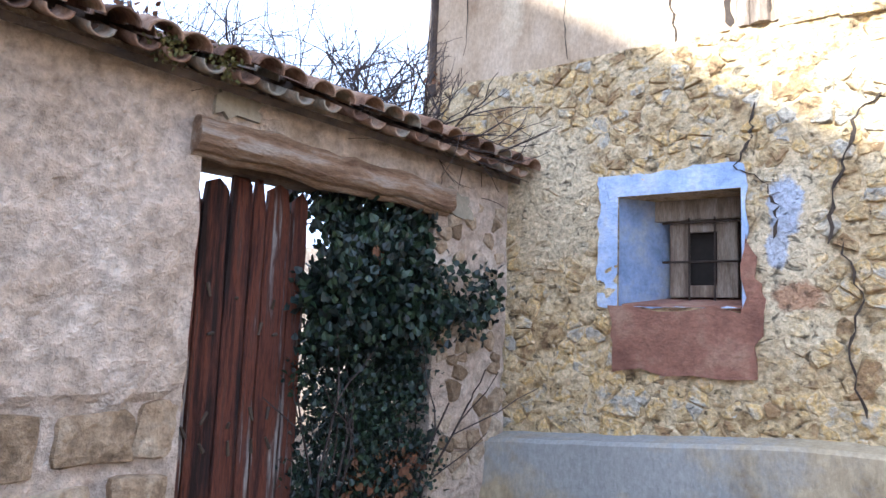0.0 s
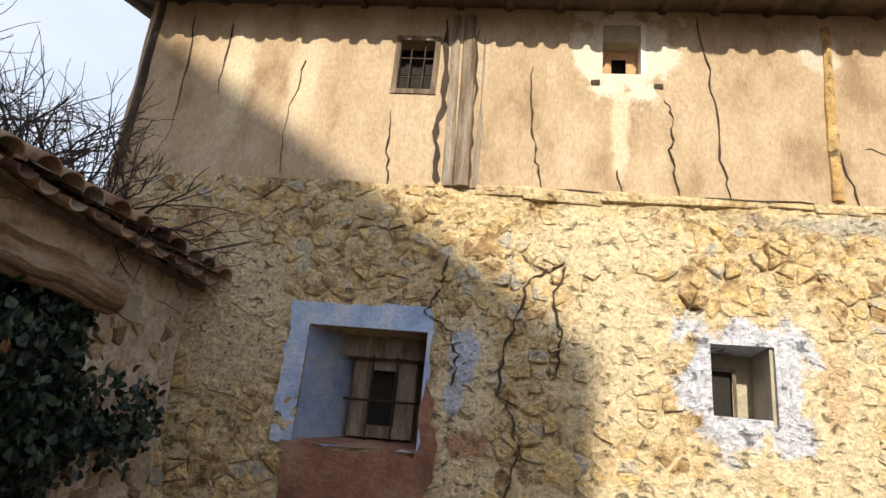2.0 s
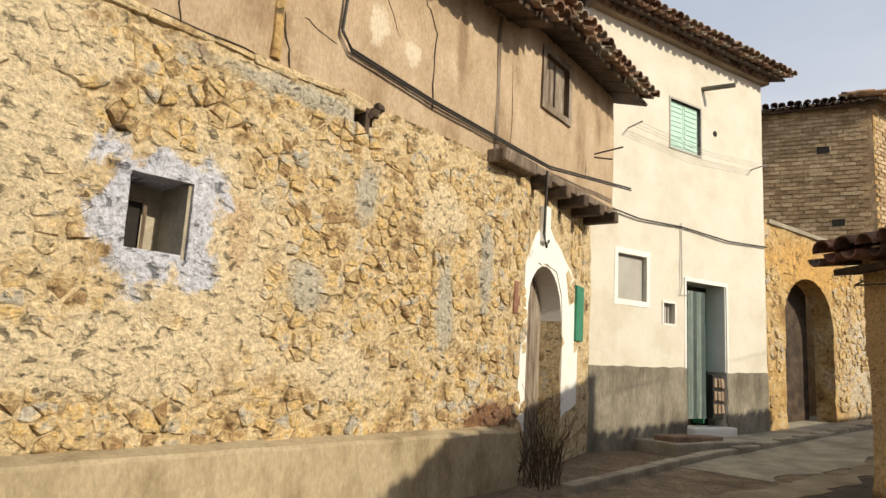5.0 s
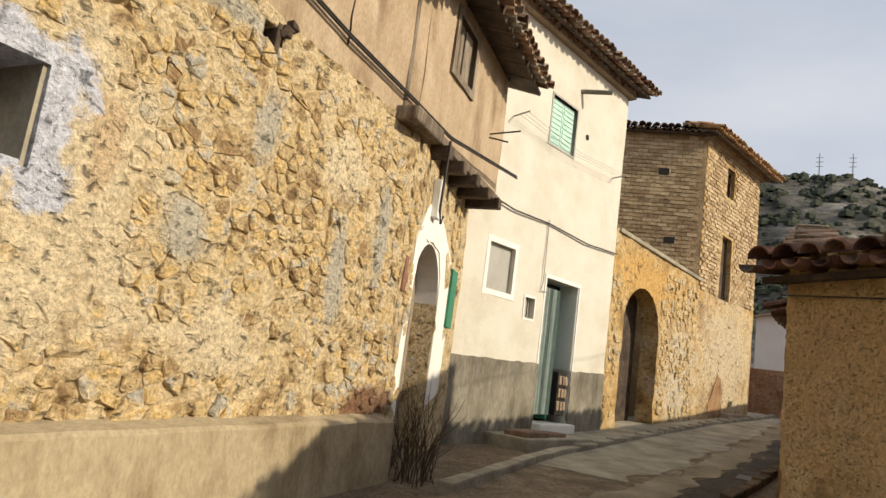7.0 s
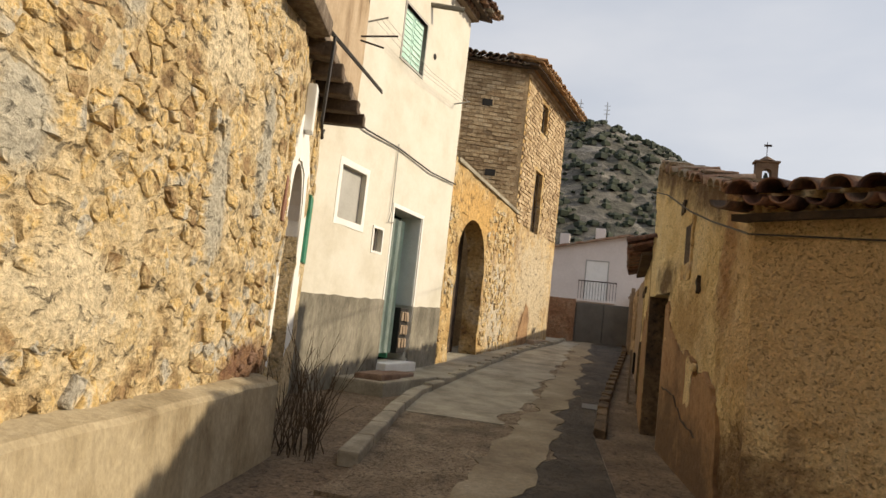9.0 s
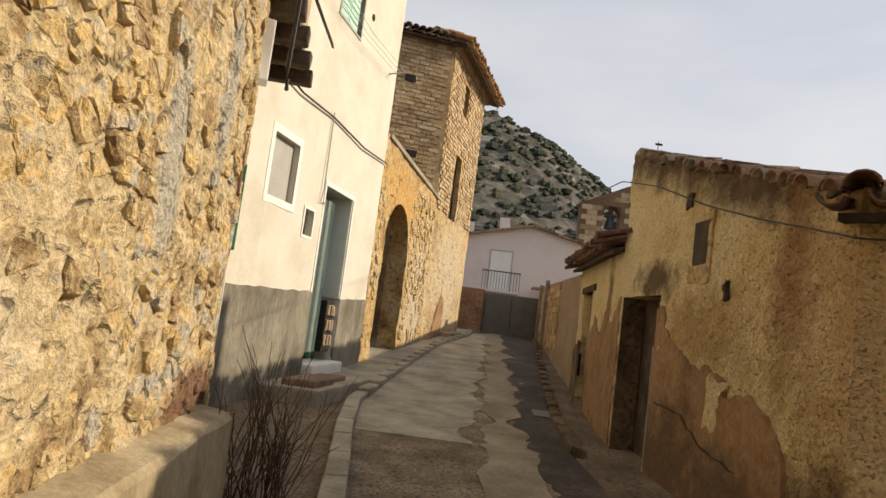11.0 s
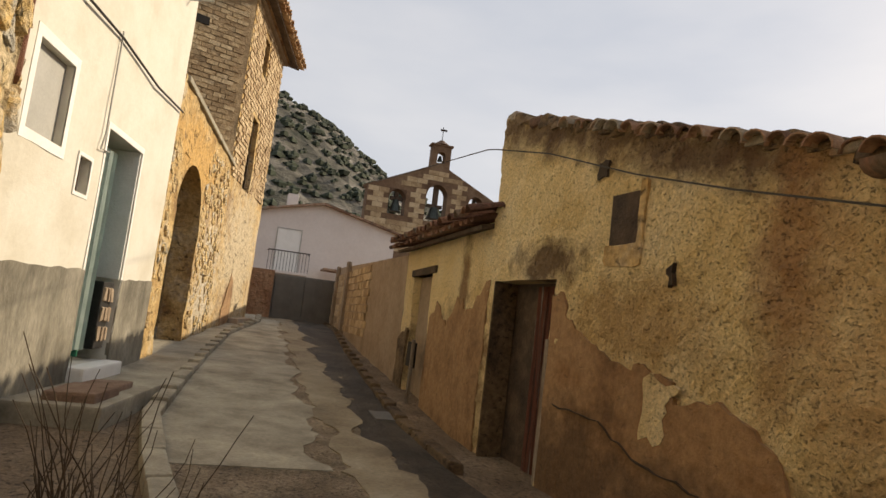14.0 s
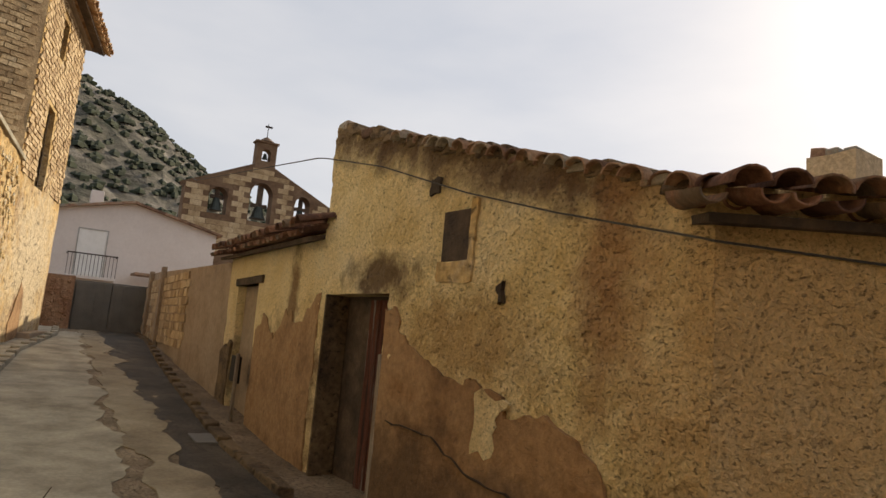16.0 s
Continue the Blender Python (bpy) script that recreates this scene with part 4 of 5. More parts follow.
def cables():
    h = thing("wall_cable", FA, "twisted black power cables strung along the mud wall", "cable")
    z = lambda x: 4.8 if x < 2.7 else 4.25 - (x - 3) * 0.02
    run = [(sa(3.35), -0.55, 5.75), (sa(2.66), -0.05, 4.85), (sa(2.62), -0.045, 4.35), (sa(2.75), -0.045, 4.2), (sa(3.9), -0.05, 4.08), (sa(5.3), -0.05, 4.0), (sa(5.5) + 0.8, -0.0, 3.98), (sa(8.75), 0.02, 4.25)]
    for o in (0, 0.035):
        part("cable", tube(bmesh.new(), [(a, b - o * 0.3, c - o) for a, b, c in run], 0.014, n=5), M_CABLE, h)
    part("cable", tube(bmesh.new(), [(sa(5.55) + 0.55, -0.1, 3.85), (sa(5.55) + 0.55, -0.08, 3.0), (sa(5.55) + 0.62, -0.08, 2.85), (sa(5.55) + 0.7, -0.06, 2.95)], 0.018, n=5), M_CABLE, h)
    part("cable", tube(bmesh.new(), [(sa(2.7), -0.05, 5.35), (sa(3.0), -0.1, 5.25), (sa(4.2), -0.5, 5.6)], 0.008, n=5), M_CABLE, h)
    b = thing("junction_box", FA, "small white junction box fixed to the mud wall", "box")
    part("box", bbox(sa(2.58), sa(2.72), -0.09, 0.005, 5.42, 5.56, 0.01), M_PLASTIC, b)
    part("bracket", tube(bmesh.new(), [(sa(2.86), -0.02, 5.3), (sa(2.86), -0.05, 5.6), (sa(3.1), -0.6, 5.8)], 0.018), M_GREY, b, "grey metal bracket")
    part("clamp", bbox(sa(2.82), sa(2.92), -0.06, 0.005, 5.3, 5.5, 0.01), M_GREY, b)
    d = thing("wall_hook", FA, "rusty iron hooks in the mud wall", "hook")
    part("rod", tube(bmesh.new(), [(sa(5.4) + 2.3, 0.1, 4.55), (sa(5.4) + 2.35, -0.35, 4.6)], 0.012), M_IRON, d)
    part("rod", tube(bmesh.new(), [(sa(5.4) + 2.3, 0.1, 4.5), (sa(5.4) + 2.3, -0.2, 4.42)], 0.012), M_IRON, d)


cables()


def ledge():
    bm = bmesh.new()
    top = lambda s: 0.24 + 0.1 * s if s < 3.6 else 0.6
    n = 40
    rows = []
    for i in range(n + 1):
        s = 0.75 + (LA - 0.75) * i / n
        w = 0.3 + 0.02 * noise.noise((s * 1.5, 0, 0)) - 0.1 * i / n
        t = top(s) + 0.02 * noise.noise((s * 2, 1, 0))
        rows.append([bm.verts.new(c) for c in ((s, -w - 0.03, -0.5), (s, -w, t - 0.03), (s, -w + 0.03, t), (s, -0.02, t + 0.03), (s, 0.05, t + 0.03), (s, 0.05, -0.5))])
    for u, v in zip(rows, rows[1:]):
        for k in range(5):
            bm.faces.new((u[k], v[k], v[k + 1], u[k + 1]))
    bm.faces.new(rows[0])
    bm.faces.new(rows[-1][::-1])
    bmesh.ops.recalc_face_normals(bm, faces=bm.faces[:])
    h = thing("concrete_ledge", FA, "long stained concrete ledge along the foot of the stone wall", "ledge")
    part("ledge", bm, M_LEDGE, h)


ledge()

# ---- yard wall with the ruined door ----
W0, W1 = (-3.62, 0.6), (-3.29, 5.78)
FW, LW = fr(W0, W1), length(W0, W1)
GATE = (2.2, 4.27, -0.5, 2.42)


def yard_wall():
    h = thing("yard_wall", FW, "beige rendered yard wall with a ruined plank gate and timber lintel", "wall")
    body = part("rendered_wall", wall(LW, -0.5, lambda s: 2.95 - 0.035 * s, 0.45, (GATE,), amp=0.04, step=0.06, relief=lambda s, z: 0.022 * noise.fractal((s * 3.3, z * 3.3, 1), 0.85, 2.1, 5) - 0.05 * max(0, noise.noise((s * 3, z * 4, 8)) - 0.42) - (0.03 if z < 0.85 + 0.15 * noise.noise((s * 3, 1, 1)) and s < 2.1 else 0)), M_RENDER, h)
    rng = random.Random(5)
    for c, w, zc, hh in ((1.2, 0.5, 0.62, 0.34), (1.74, 0.42, 0.62, 0.3), (2.05, 0.26, 0.66, 0.3), (0.6, 0.6, 0.6, 0.36), (1.5, 0.5, 0.2, 0.36), (0.95, 0.5, 0.2, 0.34), (2.0, 0.36, 0.24, 0.36)):
        bm = bbox(c - w / 2, c + w / 2, -0.035, 0.1, zc - hh / 2, zc + hh / 2, 0.05, 0.03)
        bmesh.ops.subdivide_edges(bm, edges=[e for e in bm.edges if e.calc_length() > 0.1], cuts=3, use_grid_fill=True)
        part("stone", wobble(wobble(bm, 0.02, 6), 0.05, 2), M_RUBBLE, body)
    stones(body, 4.3, LW - 0.05, 0.0, 1.0, 0.2, (0, 9), keep=0.8, seed=4, material=M_RUBBLE)
    stones(body, 4.3, LW - 0.05, 1.0, 2.4, 0.14, (0, 0), keep=0.35, seed=14, material=M_RUBBLE, proud=0.02)
    for o, r0, y in ((0.0, 0.1, -0.03), (0.075, 0.06, -0.05), (-0.07, 0.055, 0.02)):
        bm = bmesh.new()
        tube(bm, [(GATE[0] - 0.06 + (GATE[1] - GATE[0] + 0.2) * k / 17, y + 0.03 * noise.noise((k * 0.7, o, 0)), 2.43 + o - 0.004 * k + 0.05 * noise.noise((k * 0.35, 2 + o, 0))) for k in range(18)], r0, r0 * 0.8, 11)
        part("lintel", wobble(bm, 0.025, 7), M_BEAM, h, "split weathered timber lintel")
    part("lintel", wobble(bbox(GATE[0] - 0.1, GATE[1] + 0.1, 0.16, 0.42, 2.3, 2.5, 0.03), 0.02, 3), M_DARKWOOD, h)
    d = part("plank_gate", bbox(GATE[0], GATE[0] + 0.98, 0.3, 0.33, -0.3, 2.1, 0), M_DARKWOOD, h, "ruined plank gate leaf, red-brown paint worn to grey")
    edge = GATE[0] + 0.01
    for w in (0.13, 0.2, 0.17, 0.11, 0.21, 0.14):
        a = edge
        edge += w
        top, foot = 2.27 + rng.uniform(-0.1, 0.08), -0.3 + rng.uniform(0, 0.12)
        bm = bmesh.new()
        rows = []
        for k in range(15):
            f = k / 14
            l0 = a + 0.006 + 0.014 * noise.noise((a * 9, f * 7, 1)) + (0.03 * rng.random() if k in (0, 14) else 0)
            l1 = a + w - 0.01 + 0.014 * noise.noise((a * 9, f * 7, 5)) - (0.05 * rng.random() if k in (0, 14) else 0)
            z = foot + (top - foot) * f
            rows.append([bm.verts.new(c) for c in ((l0, 0.24, z), ((l0 + l1) / 2, 0.235 + 0.012 * noise.noise((a, f * 9, 3)), z + (rng.uniform(-0.05, 0.08) if k == 14 else 0)), (l1, 0.24, z + (rng.uniform(-0.06, 0.03) if k == 14 else 0)), (l1, 0.29, z), (l0, 0.29, z))])
        for u, v in zip(rows, rows[1:]):
            for k in range(5):
                bm.faces.new((u[k], u[(k + 1) % 5], v[(k + 1) % 5], v[k]))
        bm.faces.new(rows[0][::-1])
        bm.faces.new(rows[-1])
        part("plank", bm, M_REDWOOD, d)
        for z in (0.5, 0.62, 1.2, 1.45):
            if rng.random() < 0.75:
                part("nail", tube(bmesh.new(), [(a + 0.06 + rng.uniform(0, 0.08), 0.235, z + rng.uniform(-0.1, 0.1)), (a + 0.09, 0.215, z)], 0.014, 0.009, 7), M_DARKWOOD, d)
    part("plaster_patch", patch([(2.25, 2.62), (2.55, 2.6), (2.6, 2.75), (2.3, 2.82)], -0.02, 0.04, 0.03), M_CONCRETE, h)
    part("plaster_patch", patch([(4.3, 2.3), (4.7, 2.25), (4.6, 2.45), (4.3, 2.5)], -0.03, 0.05, 0.03), M_CONCRETE, h)
    roof(h, pose(0, -0.28, 2.88, 0, 1.6, 0), LW, 2, 20, M_TILE, label="mossy barrel-tile coping")


yard_wall()


def ivy():
    rng = random.Random(3)
    h = thing("ivy", FW, "thick dark green ivy that fills half the gateway", "ivy", kind="")
    bm = bmesh.new()
    for _ in range(330):
        z = rng.uniform(-0.2, 2.24)
        s = rng.uniform(3.13, 4.25) + (0.25 * max(0, z - 1.0) * rng.random())
        leafy(bm, (s, rng.uniform(-0.05, 0.4) - 0.12 * (1.2 < z < 1.9) + 0.15 * (z > 2.0), z), (0.16, 0.12, 0.16), 48, 0.07 if z > 1.0 else 0.045, rng)
    for _ in range(14):
        leafy(bm, (rng.uniform(4.2, 4.95), rng.uniform(-0.3, -0.02), rng.uniform(1.3, 1.75)), (0.14, 0.1, 0.12), 24, 0.065, rng)
    part("foliage", bm, M_IVY, h)
    bm = bmesh.new()
    for _ in range(8):
        s = rng.uniform(3.25, 4.3)
        branch(bm, (s, 0.1, -0.3), (rng.uniform(-0.2, 0.2), -0.1, 1), 1.1, 0.012, 1, rng)
    part("stem", bm, M_TWIG, h)
    bm = bmesh.new()
    leafy(bm, (3.55, -0.12, 1.75), (0.12, 0.06, 0.1), 16, 0.08, rng)
    for _ in range(12):
        leafy(bm, (rng.uniform(3.3, 4.2), 0, rng.uniform(-0.2, 0.3)), (0.15, 0.1, 0.1), 16, 0.06, rng)
    part("dry_leaf", bm, M_DRYLEAF, h)["kind"] = "stuff"


ivy()


def shrubs():
    rng = random.Random(11)
    for k, (x, y, z, n, L) in enumerate(((-4.5, 4.2, 2.9, 12, 0.95), (-5.0, 3.0, 2.9, 9, 1.1), (-4.0, 4.8, 3.0, 9, 0.65))):
        h = thing("bare_shrub", pose(x, y, -0.3), "leafless thorny shrub growing behind the yard wall", "shrub", "shrubs over the wall")
        bm = bmesh.new()
        tube(bm, [(0, 0, 0), (0.05, 0.05, 1.2), (0, 0, z + 0.4)], 0.06, 0.04, 7)
        part("trunk", bm, M_TWIG, h)
        bm = bmesh.new()
        for i in range(n):
            a = rng.uniform(0, 6.28)
            branch(bm, (0, 0, z - 0.2 + 0.5 * rng.random()), (math.cos(a) * 0.9, math.sin(a) * 0.9, rng.uniform(0.3, 1.2)), L, 0.018, 3, rng, 0.75, 0.03, 4)
        part("branch", bm, M_TWIG, h)
        bm = bmesh.new()
        for _ in range(3):
            leafy(bm, (rng.uniform(0, 0.7), rng.uniform(-0.4, 0.4), z + rng.uniform(0.4, 0.9)), (0.1, 0.1, 0.08), 14, 0.05, rng)
        part("dry_leaf", bm, M_DRYLEAF, h)["kind"] = "stuff"
    h = thing("twig_heap", pose(-3.35, 5.35, 2.75), "heap of dry twigs on the tiles against the house", "twigs")
    bm = bmesh.new()
    for i in range(26):
        branch(bm, (rng.uniform(-0.25, 0.1), rng.uniform(-0.9, 0.2), rng.uniform(0.0, 0.3)), (rng.uniform(-0.2, 1), rng.uniform(-0.5, 1), rng.uniform(-0.1, 0.5)), 0.6, 0.009, 1, rng, 0.6, -0.02)
    part("twig", bm, M_TWIG, h)["kind"] = "stuff"
    h = thing("moss_tuft", FW @ pose(2.0, -0.25, 2.85), "yellow-green moss tuft on the tile coping", "moss")
    bm = bmesh.new()
    for o in (-0.15, 0.2):
        leafy(bm, (o, 0, 0), (0.09, 0.06, 0.1), 120, 0.03, rng)
    part("tuft", bm, M_MOSS, h)["kind"] = "stuff"
    h = thing("dry_bush", pose(5.75, 6.55, -0.03), "dry brown weed bush at the end of the ledge", "bush")
    bm = bmesh.new()
    for i in range(42):
        branch(bm, (rng.uniform(-0.25, 0.3), rng.uniform(-0.25, 0.2), 0), (rng.uniform(-0.4, 0.4), rng.uniform(-0.4, 0.4), 1), rng.uniform(0.4, 0.75), 0.006, 1, rng, 0.3, 0.05, 3)
    part("stem", bm, M_DRYTWIG, h)


shrubs()

# ---- white house ----
B0, B1 = (8.85, 8.14), (14.15, 7.32)
FB, LB = fr(B0, B1), length(B0, B1)


def eave_rows(parent, m, L, material):
    """Three stepped courses of tile ends under an eave."""
    cap = tile_mesh("eave_tile", material, L=0.3)
    ob = part("cornice", bbox(0, L, -0.1, 0.1, -0.16, -0.02, 0.01), M_BLOCK, parent)
    ob.matrix_local = m
    for j in range(2):
        for i in range(int(L / 0.2)):
            t = new("eave_tile", cap)
            t.parent = ob
            t.matrix_local = pose(0.1 + i * 0.2, -0.16 - 0.12 * j, -0.12 + 0.1 * j, 0, 0, 0)


def white_house():
    h = thing("white_house", FB, "cream-white two-storey house with a grey cement dado", "house")
    dr, ww, ws, sm = (2.68, 3.95, 0.35, 3.1), (0.78, 1.54, 2.58, 3.4), (2.18, 3.2, 5.65, 6.72), (2.02, 2.34, 2.24, 2.62)
    top = lambda s: 7.9
    part("wall", wall(LB, -0.4, top, 0.5, (dr, ww, ws, sm), amp=0.012, step=0.4), M_WHITE, h, "cream limewashed wall")
    for a, b in ((-0.0, dr[0] - 0.004), (dr[1] + 0.004, LB)):
        part("dado", patch([(a, -0.4), (b, -0.4), (b, 1.45), ((a + b) / 2, 1.42), (a, 1.4)], -0.02, 0.05, 0.012, 8), M_DADO, h, "grey cement dado")
    side = part("wall", wall(5.0, -0.4, top, 0.4, amp=0.01, step=0.6), M_WHITE, h)
    side.matrix_local = pose(LB, 0, 0, 0, 0, 90)
    side.matrix_local = pose(LB - 0.002, 0.4, 0, 0, 0, 90)
    side = part("wall", wall(5.0, 3.5, top, 0.4, amp=0.01, step=0.6), M_WHITE, h)
    side.matrix_local = pose(0.002, 5.4, 0, 0, 0, -90)
    # ground floor window, blind
    w = part("window", bbox(ww[0], ww[1], 0.08, 0.13, ww[2], ww[3], 0), M_GREY, h, "grey closed window blind")
    part("surround", ring(*ww, 0.09, 0.09, 0.1, 0.1, -0.01, 0.02, 0.006), M_PURE, w)
    w = part("window", bbox(*sm[:2], 0.1, 0.15, *sm[2:], 0), M_GREY, h)
    part("surround", ring(*sm, 0.04, 0.04, 0.04, 0.04, -0.01, 0.02, 0.004, 3), M_PURE, w)
    part("bar", tube(bmesh.new(), [(sm[0] + 0.16, 0.05, sm[2]), (sm[0] + 0.16, 0.05, sm[3])], 0.012), M_IRON, w)
    # green shutters upstairs
    w = part("window", bbox(ws[0], ws[1], 0.14, 0.2, ws[2], ws[3], 0), M_GREY, h)
    part("window_frame", ring(ws[0] + 0.04, ws[1] - 0.04, ws[2] + 0.04, ws[3] - 0.04, 0.04, 0.04, 0.04, 0.04, -0.015, 0.1, 0, 2), M_GREY, w)
    for a in (ws[0] + 0.05, (ws[0] + ws[1]) / 2 + 0.005):
        b = part("shutter", bbox(a, a + 0.45, 0.06, 0.1, ws[2] + 0.05, ws[3] - 0.05, 0.005), M_GREEN, w, "mint green shutter leaf")
        for k in range(9):
            z = ws[2] + 0.11 + k * 0.1
            part("slat", box(bmesh.new(), a + 0.04, a + 0.41, 0.045, 0.062, z, z + 0.06), M_GREEN, b)
    # recessed doorway with curtain
    d = part("door", bbox(dr[0] + 0.02, dr[1], 0.44, 0.48, 0.35, 3.1, 0), M_DARK, h, "recessed doorway behind a hanging curtain")
    part("surround", ring(*dr, 0.05, 0.05, 0.0, 0.07, -0.012, 0.02, 0.005), M_PURE, d)
    part("door_leaf", bbox(dr[0] + 0.78, dr[0] + 0.82, 0.2, 0.44, 0.4, 2.9, 0.006), M_DKGREEN, d, "dark green door edge")
    bm = bmesh.new()
    n = 40
    for i in range(n + 1):
        s = dr[0] + 0.03 + 0.75 * i / n
        y = 0.16 + 0.03 * math.sin(i * 1.35) + 0.01 * math.sin(i * 3.1)
        bm.verts.new((s, y, 0.5)), bm.verts.new((s, y * 0.9 + 0.01, 2.95))
    bm.verts.ensure_lookup_table()
    for i in range(n):
        bm.faces.new([bm.verts[k] for k in (2 * i, 2 * i + 2, 2 * i + 3, 2 * i + 1)])
    ex = bmesh.ops.solidify(bm, geom=bm.faces[:], thickness=0.006)
    part("curtain", bm, M_CURTAIN, d, "pale green pleated door curtain")
    part("reveal_panel", bbox(dr[1] - 0.03, dr[1] + 0.0, 0.01, 0.45, 1.4, 3.1, 0), M_PURE, d)
    p = part("planter", bbox(dr[1] - 0.38, dr[1] - 0.04, 0.06, 0.3, 0.5, 1.35, 0.02), M_DARK, d)
    for k in range(9):
        part("cladding_stone", bbox(dr[1] - 0.36 + 0.11 * (k % 3), dr[1] - 0.27 + 0.11 * (k % 3), 0.03, 0.07, 0.6 + 0.25 * (k // 3), 0.78 + 0.25 * (k // 3), 0.02, 0.015), M_BLOCK, p)
    roof(h, pose(-0.4, -0.5, 8.0), LB + 0.75, 3, 17, M_TILE, label="barrel-tile eave")
    eave_rows(h, pose(-0.1, -0.05, 7.98), LB + 0.2, M_TILE)
    part("drain_pipe", tube(bmesh.new(), [(3.2, 0.1, 7.15), (3.55, -0.55, 7.15)], 0.05), M_DADO, h, "short grey spout")
    for s in (1.0, 4.9):
        part("line_bracket", tube(bmesh.new(), [(s, 0.05, 5.75), (s, -0.35, 5.8)], 0.015), M_GREY, h)
    for k in range(3):
        part("clothes_line", tube(bmesh.new(), [(1.0, -0.12 - 0.1 * k, 5.78), (2.9, -0.12 - 0.1 * k, 5.66), (4.9, -0.12 - 0.1 * k, 5.8)], 0.004, n=4), M_GREY, h)
    part("vent", tube(bmesh.new(), [(3.65, -0.012, 6.28), (3.65, 0.05, 6.28)], 0.06, n=10), M_DARK, h)
    c = thing("facade_cable", FB, "black cable sagging across the white front", "cable")
    part("cable", tube(bmesh.new(), [(-0.1, -0.06, 4.22), (1.3, -0.05, 4.08), (2.5, -0.04, 4.12), (4.0, -0.05, 4.05), (LB, -0.05, 4.12)], 0.016, n=5), M_CABLE, c)
    part("cable", tube(bmesh.new(), [(2.5, -0.03, 4.2), (2.52, -0.03, 3.0), (2.45, -0.03, 2.8), (2.7, -0.03, 2.82)], 0.011, n=5), M_GREY, c)
    s = thing("door_step", FB, "white painted door step", "step")
    part("step", bbox(dr[0] - 0.02, dr[1] + 0.02, -0.2, 0.05, 0.15, 0.36, 0.03), M_PURE, s)
    s = thing("stone_bench", FB, "brown stone step block before the white house door", "bench")
    part("block", bbox(1.35, 2.1, -0.78, -0.3, -0.05, 0.3, 0.03, 0.015), M_STEP, s)
    part("block", bbox(2.12, 2.75, -0.7, -0.3, 0.0, 0.27, 0.03, 0.015), M_STEP, s)
    part("platform", wobble(bbox(1.2, 5.0, -0.9, 0.02, -0.1, 0.2, 0.03), 0.02), M_CONCRETE, s, "rough cement platform")


white_house()

# ---- ochre arch wall and brick tower house ----
C0, C1 = (14.15, 7.33), (19.82, 6.62)
FC, LC = fr(C0, C1), length(C0, C1)


def brick_skin(parent, s0, s1, z0, z1, skip, singles, seed, bw=0.29, bh=0.12, limit=290):
    """Courses of adobe bricks, a little uneven, standing proud of the joints."""
    rng = random.Random(seed)
    rest, count, shared = bmesh.new(), 0, []
    for k in range(5):
        bm = bbox(0.012, bw - 0.012, -0.03, 0.02, 0.012, bh - 0.012, 0, 0.009)
        me = bpy.data.meshes.new("brick")
        bm.to_mesh(me)
        bm.free()
        me.materials.append(M_BRICK)
        shared.append(me)
    j, z = 0, z0
    while z + bh < z1 + 0.01:
        s = s0 + (0 if j % 2 else bw / 2)
        while s + bw < s1 + 0.02:
            if not skip(s + bw / 2, z + bh / 2):
                if singles[0] < z < singles[1] and count < limit:
                    count += 1
                    b = new("brick", rng.choice(shared))
                    b.parent = parent
                    b.matrix_local = pose(s + rng.uniform(-0.01, 0.01), rng.uniform(-0.012, 0.012), z, 0, rng.uniform(-1, 1), 0)
                else:
                    box(rest, s + 0.012, s + bw - 0.012, -0.03 + rng.uniform(-0.01, 0.01), 0.02, z + 0.012, z + bh - 0.012, 0.008)
            s += bw
        z += bh
        j += 1
    part("brickwork", rest, M_BRICK, parent)["kind"] = "stuff"


